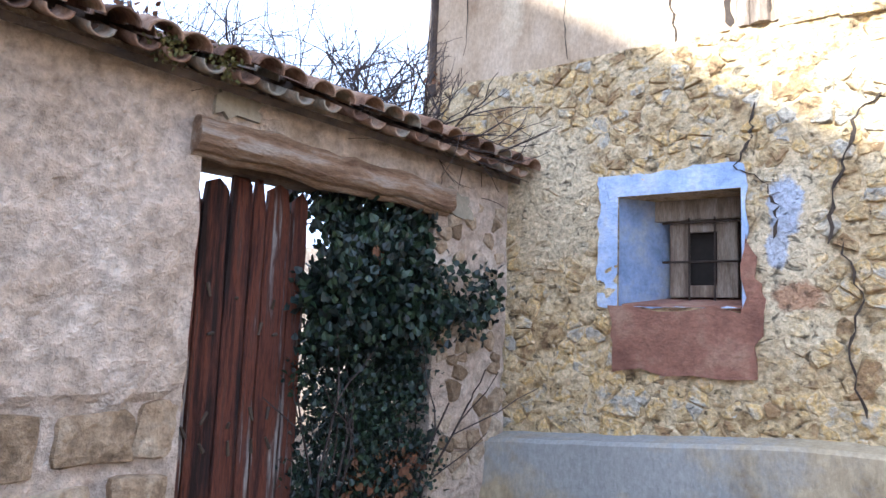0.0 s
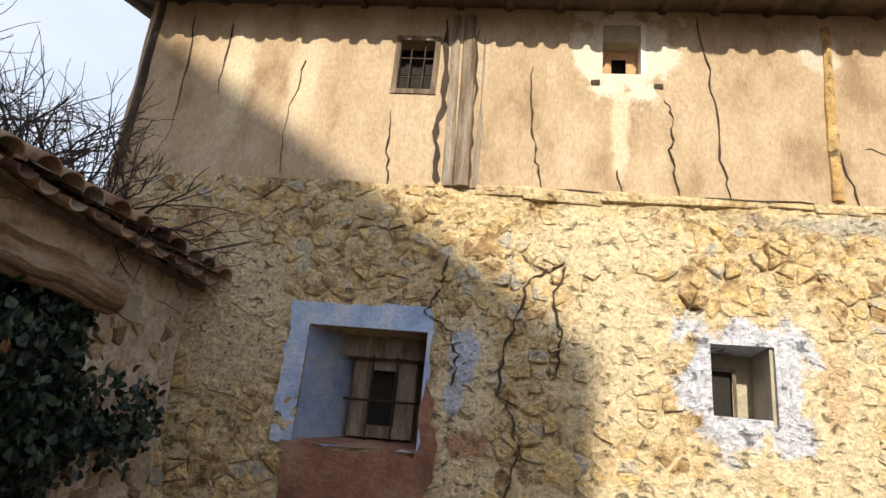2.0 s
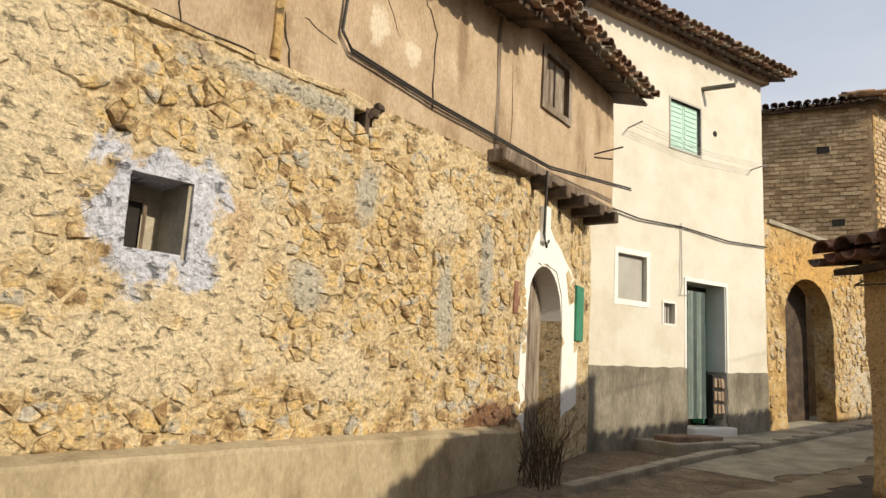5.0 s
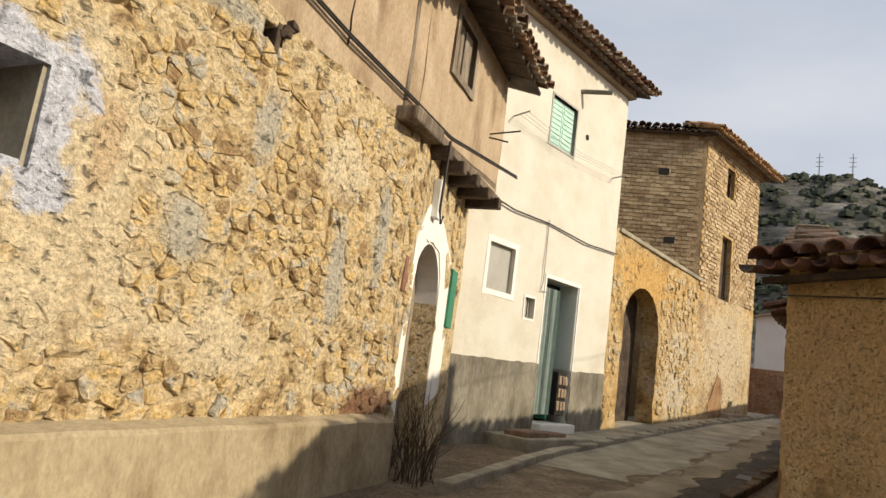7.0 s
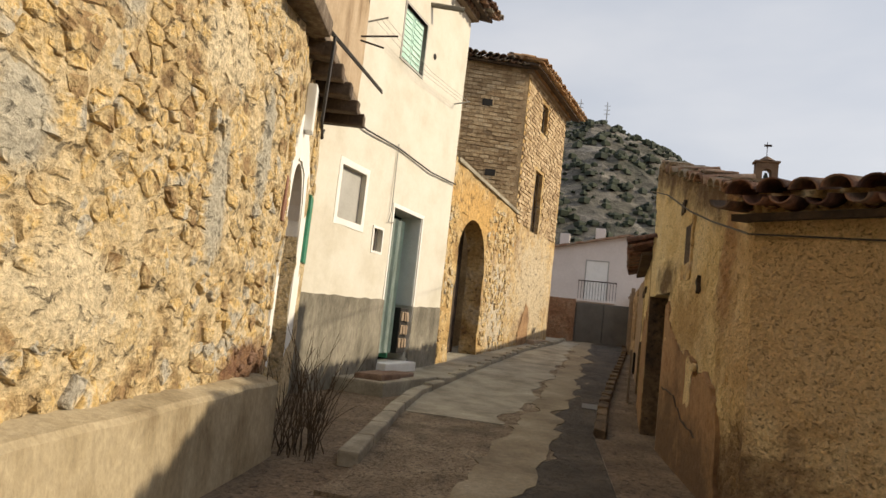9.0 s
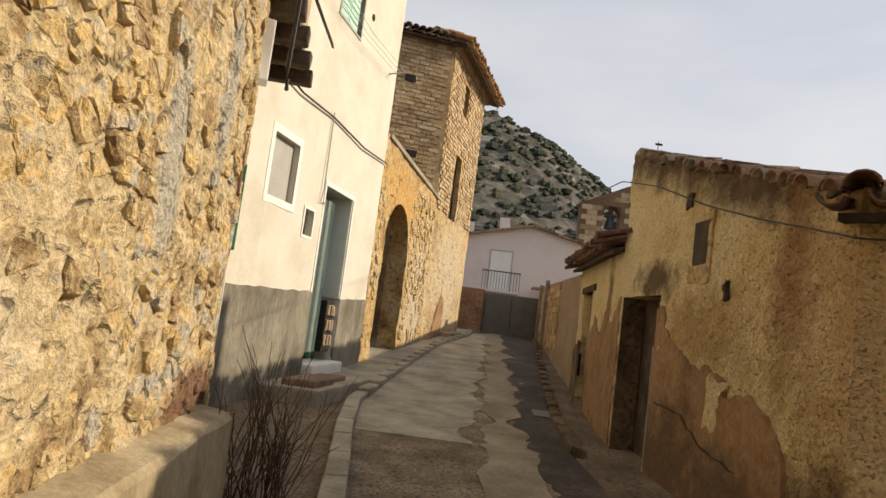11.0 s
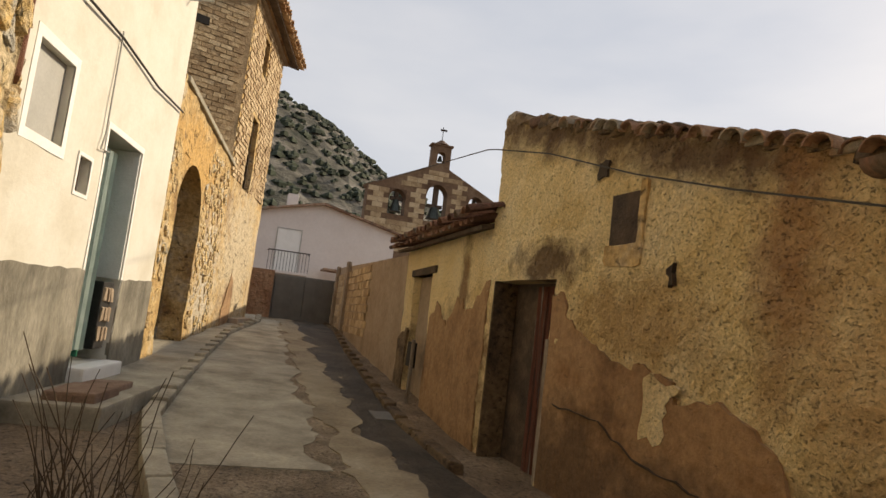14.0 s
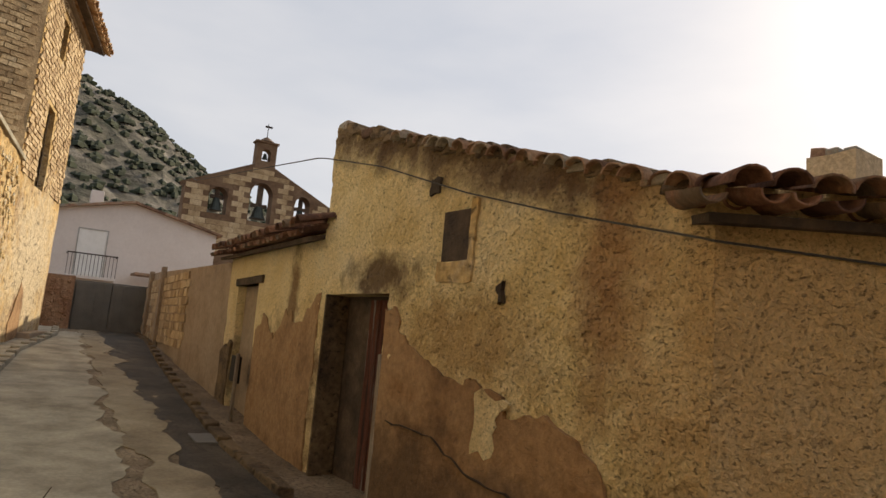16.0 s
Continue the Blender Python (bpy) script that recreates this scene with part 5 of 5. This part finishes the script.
def tower():
    h = thing("brick_house", FC, "tall adobe brick house behind an ochre arched wall", "house")
    ar = (0.75, 2.95, -0.3, 3.66)
    w = part("arch_wall", wall(LC, -0.4, lambda s: 4.75 - 0.03 * s, 0.45, (ar,), amp=0.05, step=0.2), M_OCHRE, h, "flaking ochre plastered wall with an arch")
    part("spandrel", arch_fill(*ar[:2], 2.6, 3.66, 0.0, 0.45), M_OCHRE, w)
    part("arch_door", bbox(ar[0], ar[1], 0.62, 0.67, 0.3, 3.66, 0), M_DARKWOOD, w, "dark wooden door deep in the arch")
    stones(w, 0.05, 0.7, 0.5, 4.2, 0.17, (0, 0), seed=22, keep=0.4, proud=0.025)
    stones(w, 3.0, LC - 0.05, 0.5, 4.3, 0.17, (0, 0), seed=21, keep=0.5, proud=0.03)
    part("coping", wobble(bbox(0, LC, -0.06, 0.5, 4.6, 4.7, 0.02), 0.02), M_CONCRETE, w).matrix_local = pose(0, 0, 0.08, 0, 1.6, 0)
    # left face of the tower
    T1, Td = (19.82, 6.64), Vector((-0.35, 0.937))
    T0 = (T1[0] + Td.x * 4.2, T1[1] + Td.y * 4.2)
    l = part("left_wall", wall(4.2, 0, lambda s: 9.0, 0.4, amp=0.02, step=0.5), M_BRICK, h, "adobe brick wall with small square holes")
    l.matrix_local = FC.inverted() @ fr(T0, T1)
    brick_skin(l, 0.6, 4.18, 4.0, 9.0, lambda s, z: False, (5, 9), 31)
    for s, z in ((3.0, 7.75), (3.3, 5.65)):
        part("hole", bbox(s - 0.16, s + 0.16, -0.05, 0.1, z - 0.1, z + 0.1, 0.01, 0.01), M_DARK, l)
    # street face
    T2 = (24.3, 5.72)
    L = length(T1, T2)
    wi = ((1.55, 2.35, 4.25, 6.25), (1.65, 2.3, 7.55, 8.5))
    f = part("front_wall", wall(L, 0, lambda s: 9.0, 0.4, wi, amp=0.03, step=0.4), M_OCHRE, h, "sunlit brick front over worn plaster")
    f.matrix_local = FC.inverted() @ fr(T1, T2)
    brick_skin(f, 0.02, L, 4.3, 9.0, lambda s, z: any(a - 0.15 < s < b + 0.15 and c - 0.1 < z < d + 0.1 for a, b, c, d in wi), (4, 9), 32)
    for a, b, c, d in wi:
        w = part("window", bbox(a, b, 0.2, 0.25, c, d, 0), M_DARKWOOD, f, "brown wooden window in a deep opening")
        part("window_frame", ring(a + 0.06, b - 0.06, c + 0.06, d - 0.06, 0.06, 0.06, 0.06, 0.06, 0.12, 0.06, 0, 2), M_WOOD, w)
    part("base_step", bbox(2.2, 4.2, -0.3, 0.0, 0.3, 0.85, 0.03, 0.02), M_BLOCK, f)
    part("base_patch", patch([(1.2, 0.6), (2.1, 0.7), (2.1, 1.8), (1.8, 2.0), (1.2, 1.0)], -0.03, 0.04, 0.04), M_BROWNPL, f)
    b = part("back_wall", wall(5, 0, lambda s: 9.0, 0.4, amp=0.01, step=1), M_BRICK, h)
    b.matrix_local = FC.inverted() @ fr(T2, (25.6, 9.9))
    roof(h, FC.inverted() @ fr(T1, T2) @ pose(-0.45, -0.55, 9.0), L + 0.9, 3, 14, M_ORTILE, label="orange barrel-tile eave")
    eave_rows(h, FC.inverted() @ fr(T1, T2) @ pose(-0.1, -0.04, 9.0), L + 0.2, M_ORTILE)
    roof(h, FC.inverted() @ fr(T0, T1) @ pose(-0.2, -0.45, 9.0), 4.6, 3, 14, M_TILE)


tower()

# ---- far end: gate, far white house, church, hill ----
def far_end():
    h = thing("metal_gate", pose(27.5, 4.85, 0.55, 0, 0, -90), "grey sheet metal double gate closing the lane", "gate")
    for k in range(2):
        p = part("leaf", bbox(0.02 + 1.06 * k, 1.05 + 1.06 * k, 0, 0.05, 0.08, 1.85, 0.01), M_GATE, h)
        for j in range(4):
            part("rib", box(bmesh.new(), 0.1 + 1.06 * k + 0.25 * j, 0.13 + 1.06 * k + 0.25 * j, -0.015, 0.0, 0.1, 1.83), M_GATE, p)
    part("gate_frame", bbox(-0.04, 2.2, 0.06, 0.1, 0.0, 1.9, 0.01), M_GATE, h)
    h = thing("yard_wall_end", pose(27.4, 6.3, 0.4, 0, 0, -90), "red earth wall beside the metal gate", "wall")
    part("wall", wall(1.42, 0, lambda s: 2.15, 0.3, amp=0.02), M_REDBRICK, h)
    stones(h, 0.05, 1.35, 0.1, 2.0, 0.16, (0, 0), seed=41, keep=0.7, material=M_REDBRICK)
    p0, p1 = (27.6, 2.72), (15.0, 3.15)
    L = length(p0, p1)
    h = thing("block_wall", fr(p0, p1), "brown block yard wall along the lane", "wall")
    w = part("wall", wall(L, -0.2, lambda s: 2.9 - 0.03 * s, 0.3, amp=0.02), M_BLOCK, h)
    brick_skin(w, 0.1, L - 4, 0.8, 2.7, lambda s, z: False, (0, 0), 42, 0.42, 0.2)
    for s in (1.2, 4.0):
        part("pillar", bbox(s, s + 0.35, -0.12, 0.0, 0, 2.9, 0.02), M_BLOCK, h)
    f = thing("far_house", pose(34, 6.8, 0.9, 0, 0, -90), "pale pink gabled house behind the gate", "house")
    bm = wall(7.5, 0, lambda s: 4.35 + 0.9 * (1 - abs(s - 4.0) / 4.0) if s < 8 else 4.4, 0.4, amp=0.005, step=0.5)
    part("wall", bm, M_FARWHITE, f)
    for s0, s1, z0, z1 in ((-0.1, 4.0, 4.3, 5.25), (4.0, 7.7, 5.25, 4.38)):
        bm = bmesh.new()
        v = [bm.verts.new(c) for c in ((s0, -0.25, z0), (s1, -0.25, z1), (s1, 6, z1), (s0, 6, z0), (s0, -0.25, z0 + 0.1), (s1, -0.25, z1 + 0.1), (s1, 6, z1 + 0.1), (s0, 6, z0 + 0.1))]
        for q in ((0, 3, 2, 1), (4, 5, 6, 7), (0, 1, 5, 4), (1, 2, 6, 5), (3, 7, 6, 2), (0, 4, 7, 3)):
            bm.faces.new([v[i] for i in q])
        part("roof", bm, M_TILE, f)
    w = part("window", bbox(2.1, 3.15, -0.01, 0.05, 2.0, 3.9, 0.01), M_PURE, f, "closed white roller shutter")
    part("window_frame", ring(2.1, 3.15, 2.0, 3.9, 0.04, 0.04, 0, 0.05, -0.03, 0.04, 0, 2), M_GREY, w)
    b = part("balcony", bbox(1.8, 3.6, -0.7, 0.0, 1.85, 1.97, 0.02), M_FARWHITE, f)
    part("rail", tube(bmesh.new(), [(1.8, 0, 2.85), (1.8, -0.68, 2.85), (3.6, -0.68, 2.85), (3.6, 0, 2.85)], 0.025), M_IRON, b)
    for k in range(14):
        part("baluster", tube(bmesh.new(), [(1.82 + 0.136 * k, -0.68, 1.95), (1.82 + 0.136 * k, -0.68, 2.85)], 0.014, n=4), M_IRON, b)
    for s, z in ((0.6, 4.5), (2.4, 4.9)):
        c = part("chimney", bbox(s, s + 0.5, 1.5, 2.0, z, z + 0.9, 0.02), M_FARWHITE, f)
    part("porch_roof", bbox(4.2, 5.4, -1.5, -0.2, 2.2, 2.3, 0.02), M_TILE, f)


far_end()


def church():
    c = thing("church_belfry", pose(48, -1.4, 0, 0, 0, -90), "stone church belfry with three arched bell openings", "church")
    ops = ((1.55, 2.75, 8.55, 10.35), (4.2, 5.75, 8.45, 11.15), (7.35, 8.45, 8.7, 10.75))
    w = part("belfry_wall", wall(10.2, 1.0, lambda s: 12.6 - 0.47 * abs(s - 5.0), 1.0, ops, amp=0.03, step=0.4), M_CHURCH, c)
    brick_skin(w, 0.05, 10.1, 6.0, 12.4, lambda s, z: any(a - 0.35 < s < b + 0.35 and d - 0.25 < z < e + 0.25 for a, b, d, e in ops) or z > 12.3 - 0.47 * abs(s - 5.0), (0, 0), 51, 0.75, 0.36)
    for a, b, d, e in ops:
        part("spandrel", arch_fill(a, b, e - (b - a) / 2, e, 0.0, 1.0), M_CHURCH, w)
        part("surround", arch_fill(a - 0.001, b + 0.001, e - (b - a) / 2 - 0.1, e + 0.0, -0.08, 0.0), M_CHURCH, w)
        m = (a + b) / 2
        r = (b - a) * 0.36
        bell = part("bell", tube(bmesh.new(), [(m, 0.4, d + 0.25), (m, 0.4, d + 0.4), (m, 0.4, d + 0.75), (m, 0.4, d + 1.1)], r, r * 0.45, 14), M_BRONZE, w, "dark bronze bell")
        part("yoke", bbox(m - r, m + r, 0.3, 0.5, d + 1.05, d + 1.3, 0.03), M_DARKWOOD, bell)
        part("shaft", bbox(m - r * 0.35, m + r * 0.35, 0.3, 0.5, d + 1.3, e - 0.15, 0.03), M_DARKWOOD, bell)
    for s0, z0, s1, z1 in ((-0.2, 10.2, 5.0, 12.65), (5.0, 12.65, 10.4, 10.1)):
        part("coping", tube(bmesh.new(), [(s0, 0.5, z0), (s1, 0.5, z1)], 0.2, n=4), M_CHURCH, c)
    t = part("top_turret", wall(1.4, 12.3, lambda s: 14.0, 0.7, ((0.4, 1.0, 12.75, 13.6),), amp=0, step=0.4), M_CHURCH, c)
    t.matrix_local = pose(4.3, 0.15, 0)
    part("spandrel", arch_fill(0.4, 1.0, 13.3, 13.6, 0, 0.7), M_CHURCH, t)
    part("cap", bbox(-0.12, 1.52, -0.1, 0.8, 14.0, 14.15, 0.05), M_CHURCH, t)
    part("cap", tube(bmesh.new(), [(0.7, 0.35, 14.15), (0.7, 0.35, 14.5)], 0.6, 0.12, 8), M_CHURCH, t)
    part("bell", tube(bmesh.new(), [(0.7, 0.35, 12.95), (0.7, 0.35, 13.35)], 0.2, 0.08, 10), M_BRONZE, t)
    part("vane", tube(bmesh.new(), [(0.7, 0.35, 14.4), (0.7, 0.35, 15.5)], 0.03, n=4), M_IRON, t)
    part("vane", box(bmesh.new(), 0.5, 1.0, 0.34, 0.36, 15.2, 15.35), M_IRON, t)


church()


def hill():
    ridge = lerp_line([(-160, 8), (-70, 20), (-40, 26), (-25, 31.5), (-16, 37.2), (-8, 43), (6, 50), (18, 50), (40, 47), (90, 40), (200, 25)])
    X = [70 + 2.6 * i for i in range(58)]
    Y = [-160 + 3.0 * i for i in range(120)]
    bm = bmesh.new()

    def z(x, y):
        f = min(1, max(0, (x - 70) / 90))
        f = f * f * (3 - 2 * f) if x < 160 else 1 - 0.002 * (x - 160)
        b = ridge(y) * f
        return b + min(1.0, f * 3) * (1.5 * noise.noise((x * 0.06, y * 0.06, 0)) + 1.3 * noise.noise((x * 0.2, y * 0.2, 4)) + 0.5 * noise.noise((x * 0.6, y * 0.6, 7)))
    g = [[bm.verts.new((x, y, z(x, y))) for y in Y] for x in X]
    for i in range(len(X) - 1):
        for j in range(len(Y) - 1):
            bm.faces.new((g[i][j], g[i + 1][j], g[i + 1][j + 1], g[i][j + 1]))
    h = part("hill", bm, M_HILL, None)
    tagged(h, "grey rocky hill dotted with dark shrubs", "hill", kind="structure")
    rng = random.Random(6)
    bm = bmesh.new()
    for _ in range(3200):
        x, y = rng.uniform(95, 166), rng.uniform(-75, 70)
        s = rng.uniform(0.35, 1.05)
        o = Vector((x, y, z(x, y) + s * 0.3))
        vs = [bm.verts.new(o + Vector((math.cos(a + rng.uniform(-0.4, 0.4)) * s * rng.uniform(0.7, 1.3), math.sin(a) * s * rng.uniform(0.7, 1.3), b * s * rng.uniform(0.5, 1)))) for b in (-0.6, 0.45) for a in (0, 1.57, 3.14, 4.71)]
        tp = bm.verts.new(o + Vector((0, 0, s * rng.uniform(0.6, 1.1))))
        for k in range(4):
            bm.faces.new((vs[k], vs[(k + 1) % 4], vs[4 + (k + 1) % 4], vs[4 + k]))
            bm.faces.new((vs[4 + k], vs[4 + (k + 1) % 4], tp))
    tagged(part("hill_shrubs", bm, M_SHRUB, None), "dark green scrub scattered over the rocky hill", "shrubs", kind="stuff")
    for y, t in ((11.5, 8), (5.2, 8), (-8, 4)):
        a = thing("antenna_mast", pose(160, y, ridge(y) - 1), "thin lattice radio mast on the hilltop", "mast", "masts on the hill")
        part("mast", tube(bmesh.new(), [(0, 0, 0), (0, 0, t)], 0.18, 0.12, 4), M_GREY, a)
        for k in range(3):
            part("antenna", tube(bmesh.new(), [(0, -0.7, t - 1 - k), (0, 0.7, t - 1 - k)], 0.08, n=4), M_GREY, a)
    a = thing("hilltop_hut", pose(160, 3, ridge(3) - 1), "small grey hut on the hilltop", "hut")
    part("hut", bbox(-1, 1, -1.6, 1.6, 0, 2.2, 0.05), M_GREY, a)


hill()

# ---- yellow roughcast house and low house ----
D0, D1, D2 = (10.15, 3.39), (5.45, 3.05), (4.2, 1.3)
FD, LD = fr(D0, D1), length(D0, D1)


def sd(x):
    return (D0[0] - x) * LD / (D0[0] - D1[0])


def roughcast(s, z):
    """Thrown plaster: short worm-like ridges."""
    return 0.016 * noise.noise((s * 13, z * 19, 3)) + 0.008 * noise.noise((s * 31, z * 37, 5)) + 0.012 * noise.noise((s * 4, z * 4, 1))


def yellow_house():
    h = thing("yellow_house", FD, "low yellow roughcast house with damp stains and a brown door", "house")
    door = (sd(9.95), sd(8.72), -0.3, 1.86)
    win = (sd(7.93), sd(7.55), 2.11, 2.53)
    top = lambda s: 3.75 - 0.29 * s if s < 4.6 else 2.42
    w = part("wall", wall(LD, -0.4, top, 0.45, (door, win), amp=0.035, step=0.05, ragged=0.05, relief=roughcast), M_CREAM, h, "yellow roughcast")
    e = part("end_wall", wall(length(D1, D2), -0.4, lambda s: 2.42 - 0.02 * s, 0.45, amp=0.035, step=0.05, relief=roughcast), M_CREAM, h)
    e.matrix_local = FD.inverted() @ fr(D1, D2)
    part("brown_plaster", patch([(sd(8.7), -0.2), (sd(6.0), -0.2), (sd(6.1), 0.75), (sd(6.6), 1.05), (sd(7.0), 0.95), (sd(7.05), 1.1), (sd(7.4), 1.2), (sd(7.5), 1.12), (sd(8.0), 1.3), (sd(8.4), 1.5), (sd(8.55), 1.75), (sd(8.7), 1.7)], -0.03, 0.045, 0.025, 6), M_BROWNPL, h, "smooth brown plaster at the wall foot")
    part("yellow_plaster", patch([(sd(7.35), 0.7), (sd(7.1), 0.68), (sd(7.06), 0.95), (sd(6.95), 1.08), (sd(7.3), 1.14)], -0.036, 0.03, 0.03), M_CREAM, h)
    part("surround", patch([(win[0] - 0.03, 1.95), (win[1] + 0.07, 1.93), (win[1] + 0.08, 2.6), (win[1] + 0.005, 2.62), (win[1] + 0.005, 2.105), (win[0] - 0.02, 2.105)], -0.03, 0.05, 0.012), M_OCHRE, h, "smooth tan plaster beside the window")
    part("window", bbox(win[0], win[1], -0.005, 0.05, win[2], win[3], 0), M_DARKWOOD, h, "brown closed window board")
    d = part("door", bbox(door[0], door[1], 0.26, 0.3, -0.3, 1.86, 0), M_DARKWOOD, h, "brown wooden door, half open and sunk in")
    for k in range(3):
        part("plank", bbox(door[0] + 0.58 + 0.21 * k, door[0] + 0.77 + 0.21 * k, 0.2, 0.25, -0.2, 1.82, 0.008), M_REDWOOD, d)
    part("jamb", bbox(door[0] + 0.002, door[0] + 0.03, -0.03, 0.25, -0.3, 1.855, 0.006), M_STAIN, d)
    part("jamb", bbox(door[1] - 0.05, door[1] + 0.03, -0.02, 0.25, -0.3, 1.3, 0.01), M_WOOD, d)
    for x, z, w, hh in ((8.07, 2.78, 0.07, 0.07), (7.14, 1.85, 0.025, 0.07)):
        part("hole", patch([(sd(x) - w, z - hh), (sd(x) + w, z - hh * 0.8), (sd(x) + w, z + hh), (sd(x) - w, z + hh * 0.7)], -0.028, 0.04, 0.022, 3), M_CRACK, h)
    part("crack", crack([(sd(8.5), 0.75), (sd(7.8), 0.7), (sd(7.3), 0.5), (sd(6.7), 0.45)], 0.012, -0.045), M_CRACK, h)
    rng = random.Random(2)
    # broken ridge with loose tiles on the wall head
    n = 30
    for k in range(n):
        s = 0.1 + 4.5 * k / n
        part("coping_stone", wobble(bbox(s - 0.1, s + 0.12, -0.01, 0.4, top(s) - 0.04, top(s) + rng.uniform(0.02, 0.08), 0.03, 0.02), 0.02, 3), M_TILE if k % 4 == 0 else M_STAIN, h)
    capm = tile_mesh("roof_tile", M_TILE)
    for k in range(20):
        s = 1.4 + 3.3 * k / 20
        t = new("roof_tile", capm)
        t.parent = h
        t.matrix_local = pose(s, -0.06 + rng.uniform(-0.05, 0.05), top(s) - 0.02, 6, rng.uniform(2, 16), 0 + rng.uniform(-12, 12))
    slope = FD.inverted() @ fr(D1, D2)
    roof(h, slope @ pose(-0.1, -0.3, 2.3), length(D1, D2) + 0.2, 9, 7, M_REDTILE, jit=1.5, label="uneven reddish barrel-tile roof")
    c = thing("chimney_block", pose(6.75, -1.5, 0), "square brick chimney with a ragged top behind the roof", "chimney")
    part("shaft", wall(0.52, 0, lambda s: 3.82, 0.55, amp=0.01, ragged=0.08), M_BRICK, c)
    for k in range(3):
        part("cap_tile", bbox(0.02 + 0.17 * k, 0.16 + 0.17 * k, 0.02, 0.5, 3.78, 3.86 + 0.03 * k, 0.02, 0.02), M_TILE, c)
    k = thing("wall_wire", FD, "thin black wire sagging along the yellow wall", "wire")
    part("wire", tube(bmesh.new(), [(-0.1, -0.06, 3.4), (sd(9), -0.05, 3.1), (sd(7.6), -0.05, 2.65), (sd(6.6), -0.05, 2.38), (sd(5.5), -0.06, 2.12), (LD + 0.02, -0.06, 2.1), (LD + 1.2, 1.5, 1.98)], 0.009, n=4), M_CABLE, k)
    part("wire", tube(bmesh.new(), [(-0.1, -0.06, 3.4), (-0.35, -0.05, 3.45), (-15, 2.4, 5.9), (-36, 6.5, 11.0)], 0.008, n=4), M_CABLE, k)


yellow_house()
E0, E1 = (15.0, 3.15), (10.15, 3.37)
FE, LE = fr(E0, E1), length(E0, E1)


def low_house():
    h = thing("low_house", FE, "very low ochre house with blocked opening and tile eave", "house")
    op = (0.75, 2.1, -0.3, 2.08)
    part("wall", wall(LE, -0.4, lambda s: 2.65 - 0.02 * s, 0.4, (op,), amp=0.03, step=0.2), M_CREAM, h, "yellow and brown stained plaster")
    part("blocked_door", wall(op[1], -0.3, lambda s: 2.08, 0.1, s0=op[0], amp=0.02), M_BLOCK, h, "bricked-up doorway").location.y = 0.12
    part("stain", patch([(2.2, -0.2), (LE, -0.2), (LE, 1.9), (4.2, 1.5), (3.6, 1.7), (3.2, 1.3), (2.6, 1.6), (2.2, 1.4)], -0.026, 0.045, 0.06), M_BROWNPL, h, "brown damp plaster")
    part("stain", patch([(0.0, 0.0), (0.7, 0.0), (0.7, 1.2), (0.0, 1.0)], -0.028, 0.045, 0.05), M_STAIN, h)
    part("lintel", bbox(op[0] - 0.15, op[1] + 0.2, -0.04, 0.2, 2.08, 2.2, 0.02), M_DARKWOOD, h)
    roof(h, pose(-0.2, -0.3, 2.66, 0, 1.2, 0), LE + 0.2, 4, 13, M_REDTILE, label="barrel-tile eave with red tiles")
    b = thing("leaning_board", FE, "weathered board and dark panel leaning on the low wall", "board")
    part("board", bbox(2.0, 2.1, -0.2, -0.16, 0.1, 1.05, 0.008), M_WOOD, b)
    part("panel", bbox(1.45, 1.98, -0.14, -0.1, 0.62, 1.0, 0.01), M_DARK, b)


low_house()

# ---- houses behind the camera that close the lane and shade it ----
def closing_house():
    h = thing("shading_house", pose(2.6, -5.0, 0, 0, 0, 180), "plain plastered house across the lane", "house")
    part("wall", wall(7.5, -0.4, lambda s: 8.5 + 0.6 * min(s, 4.6), 0.4, amp=0.01, step=0.6), M_RENDER, h)
    e = part("wall", wall(6, -0.4, lambda s: 8.4, 0.4, amp=0.01, step=0.8), M_RENDER, h)
    e.matrix_local = pose(0.002, 6.4, 0, 0, 0, -90)
    h = thing("back_wall", pose(-8.5, -0.5, 0, 0, 0, 90), "plain wall closing the yard", "wall")
    part("wall", wall(12, -0.4, lambda s: 2.5, 0.4, amp=0.01, step=0.8), M_RENDER, h)


closing_house()
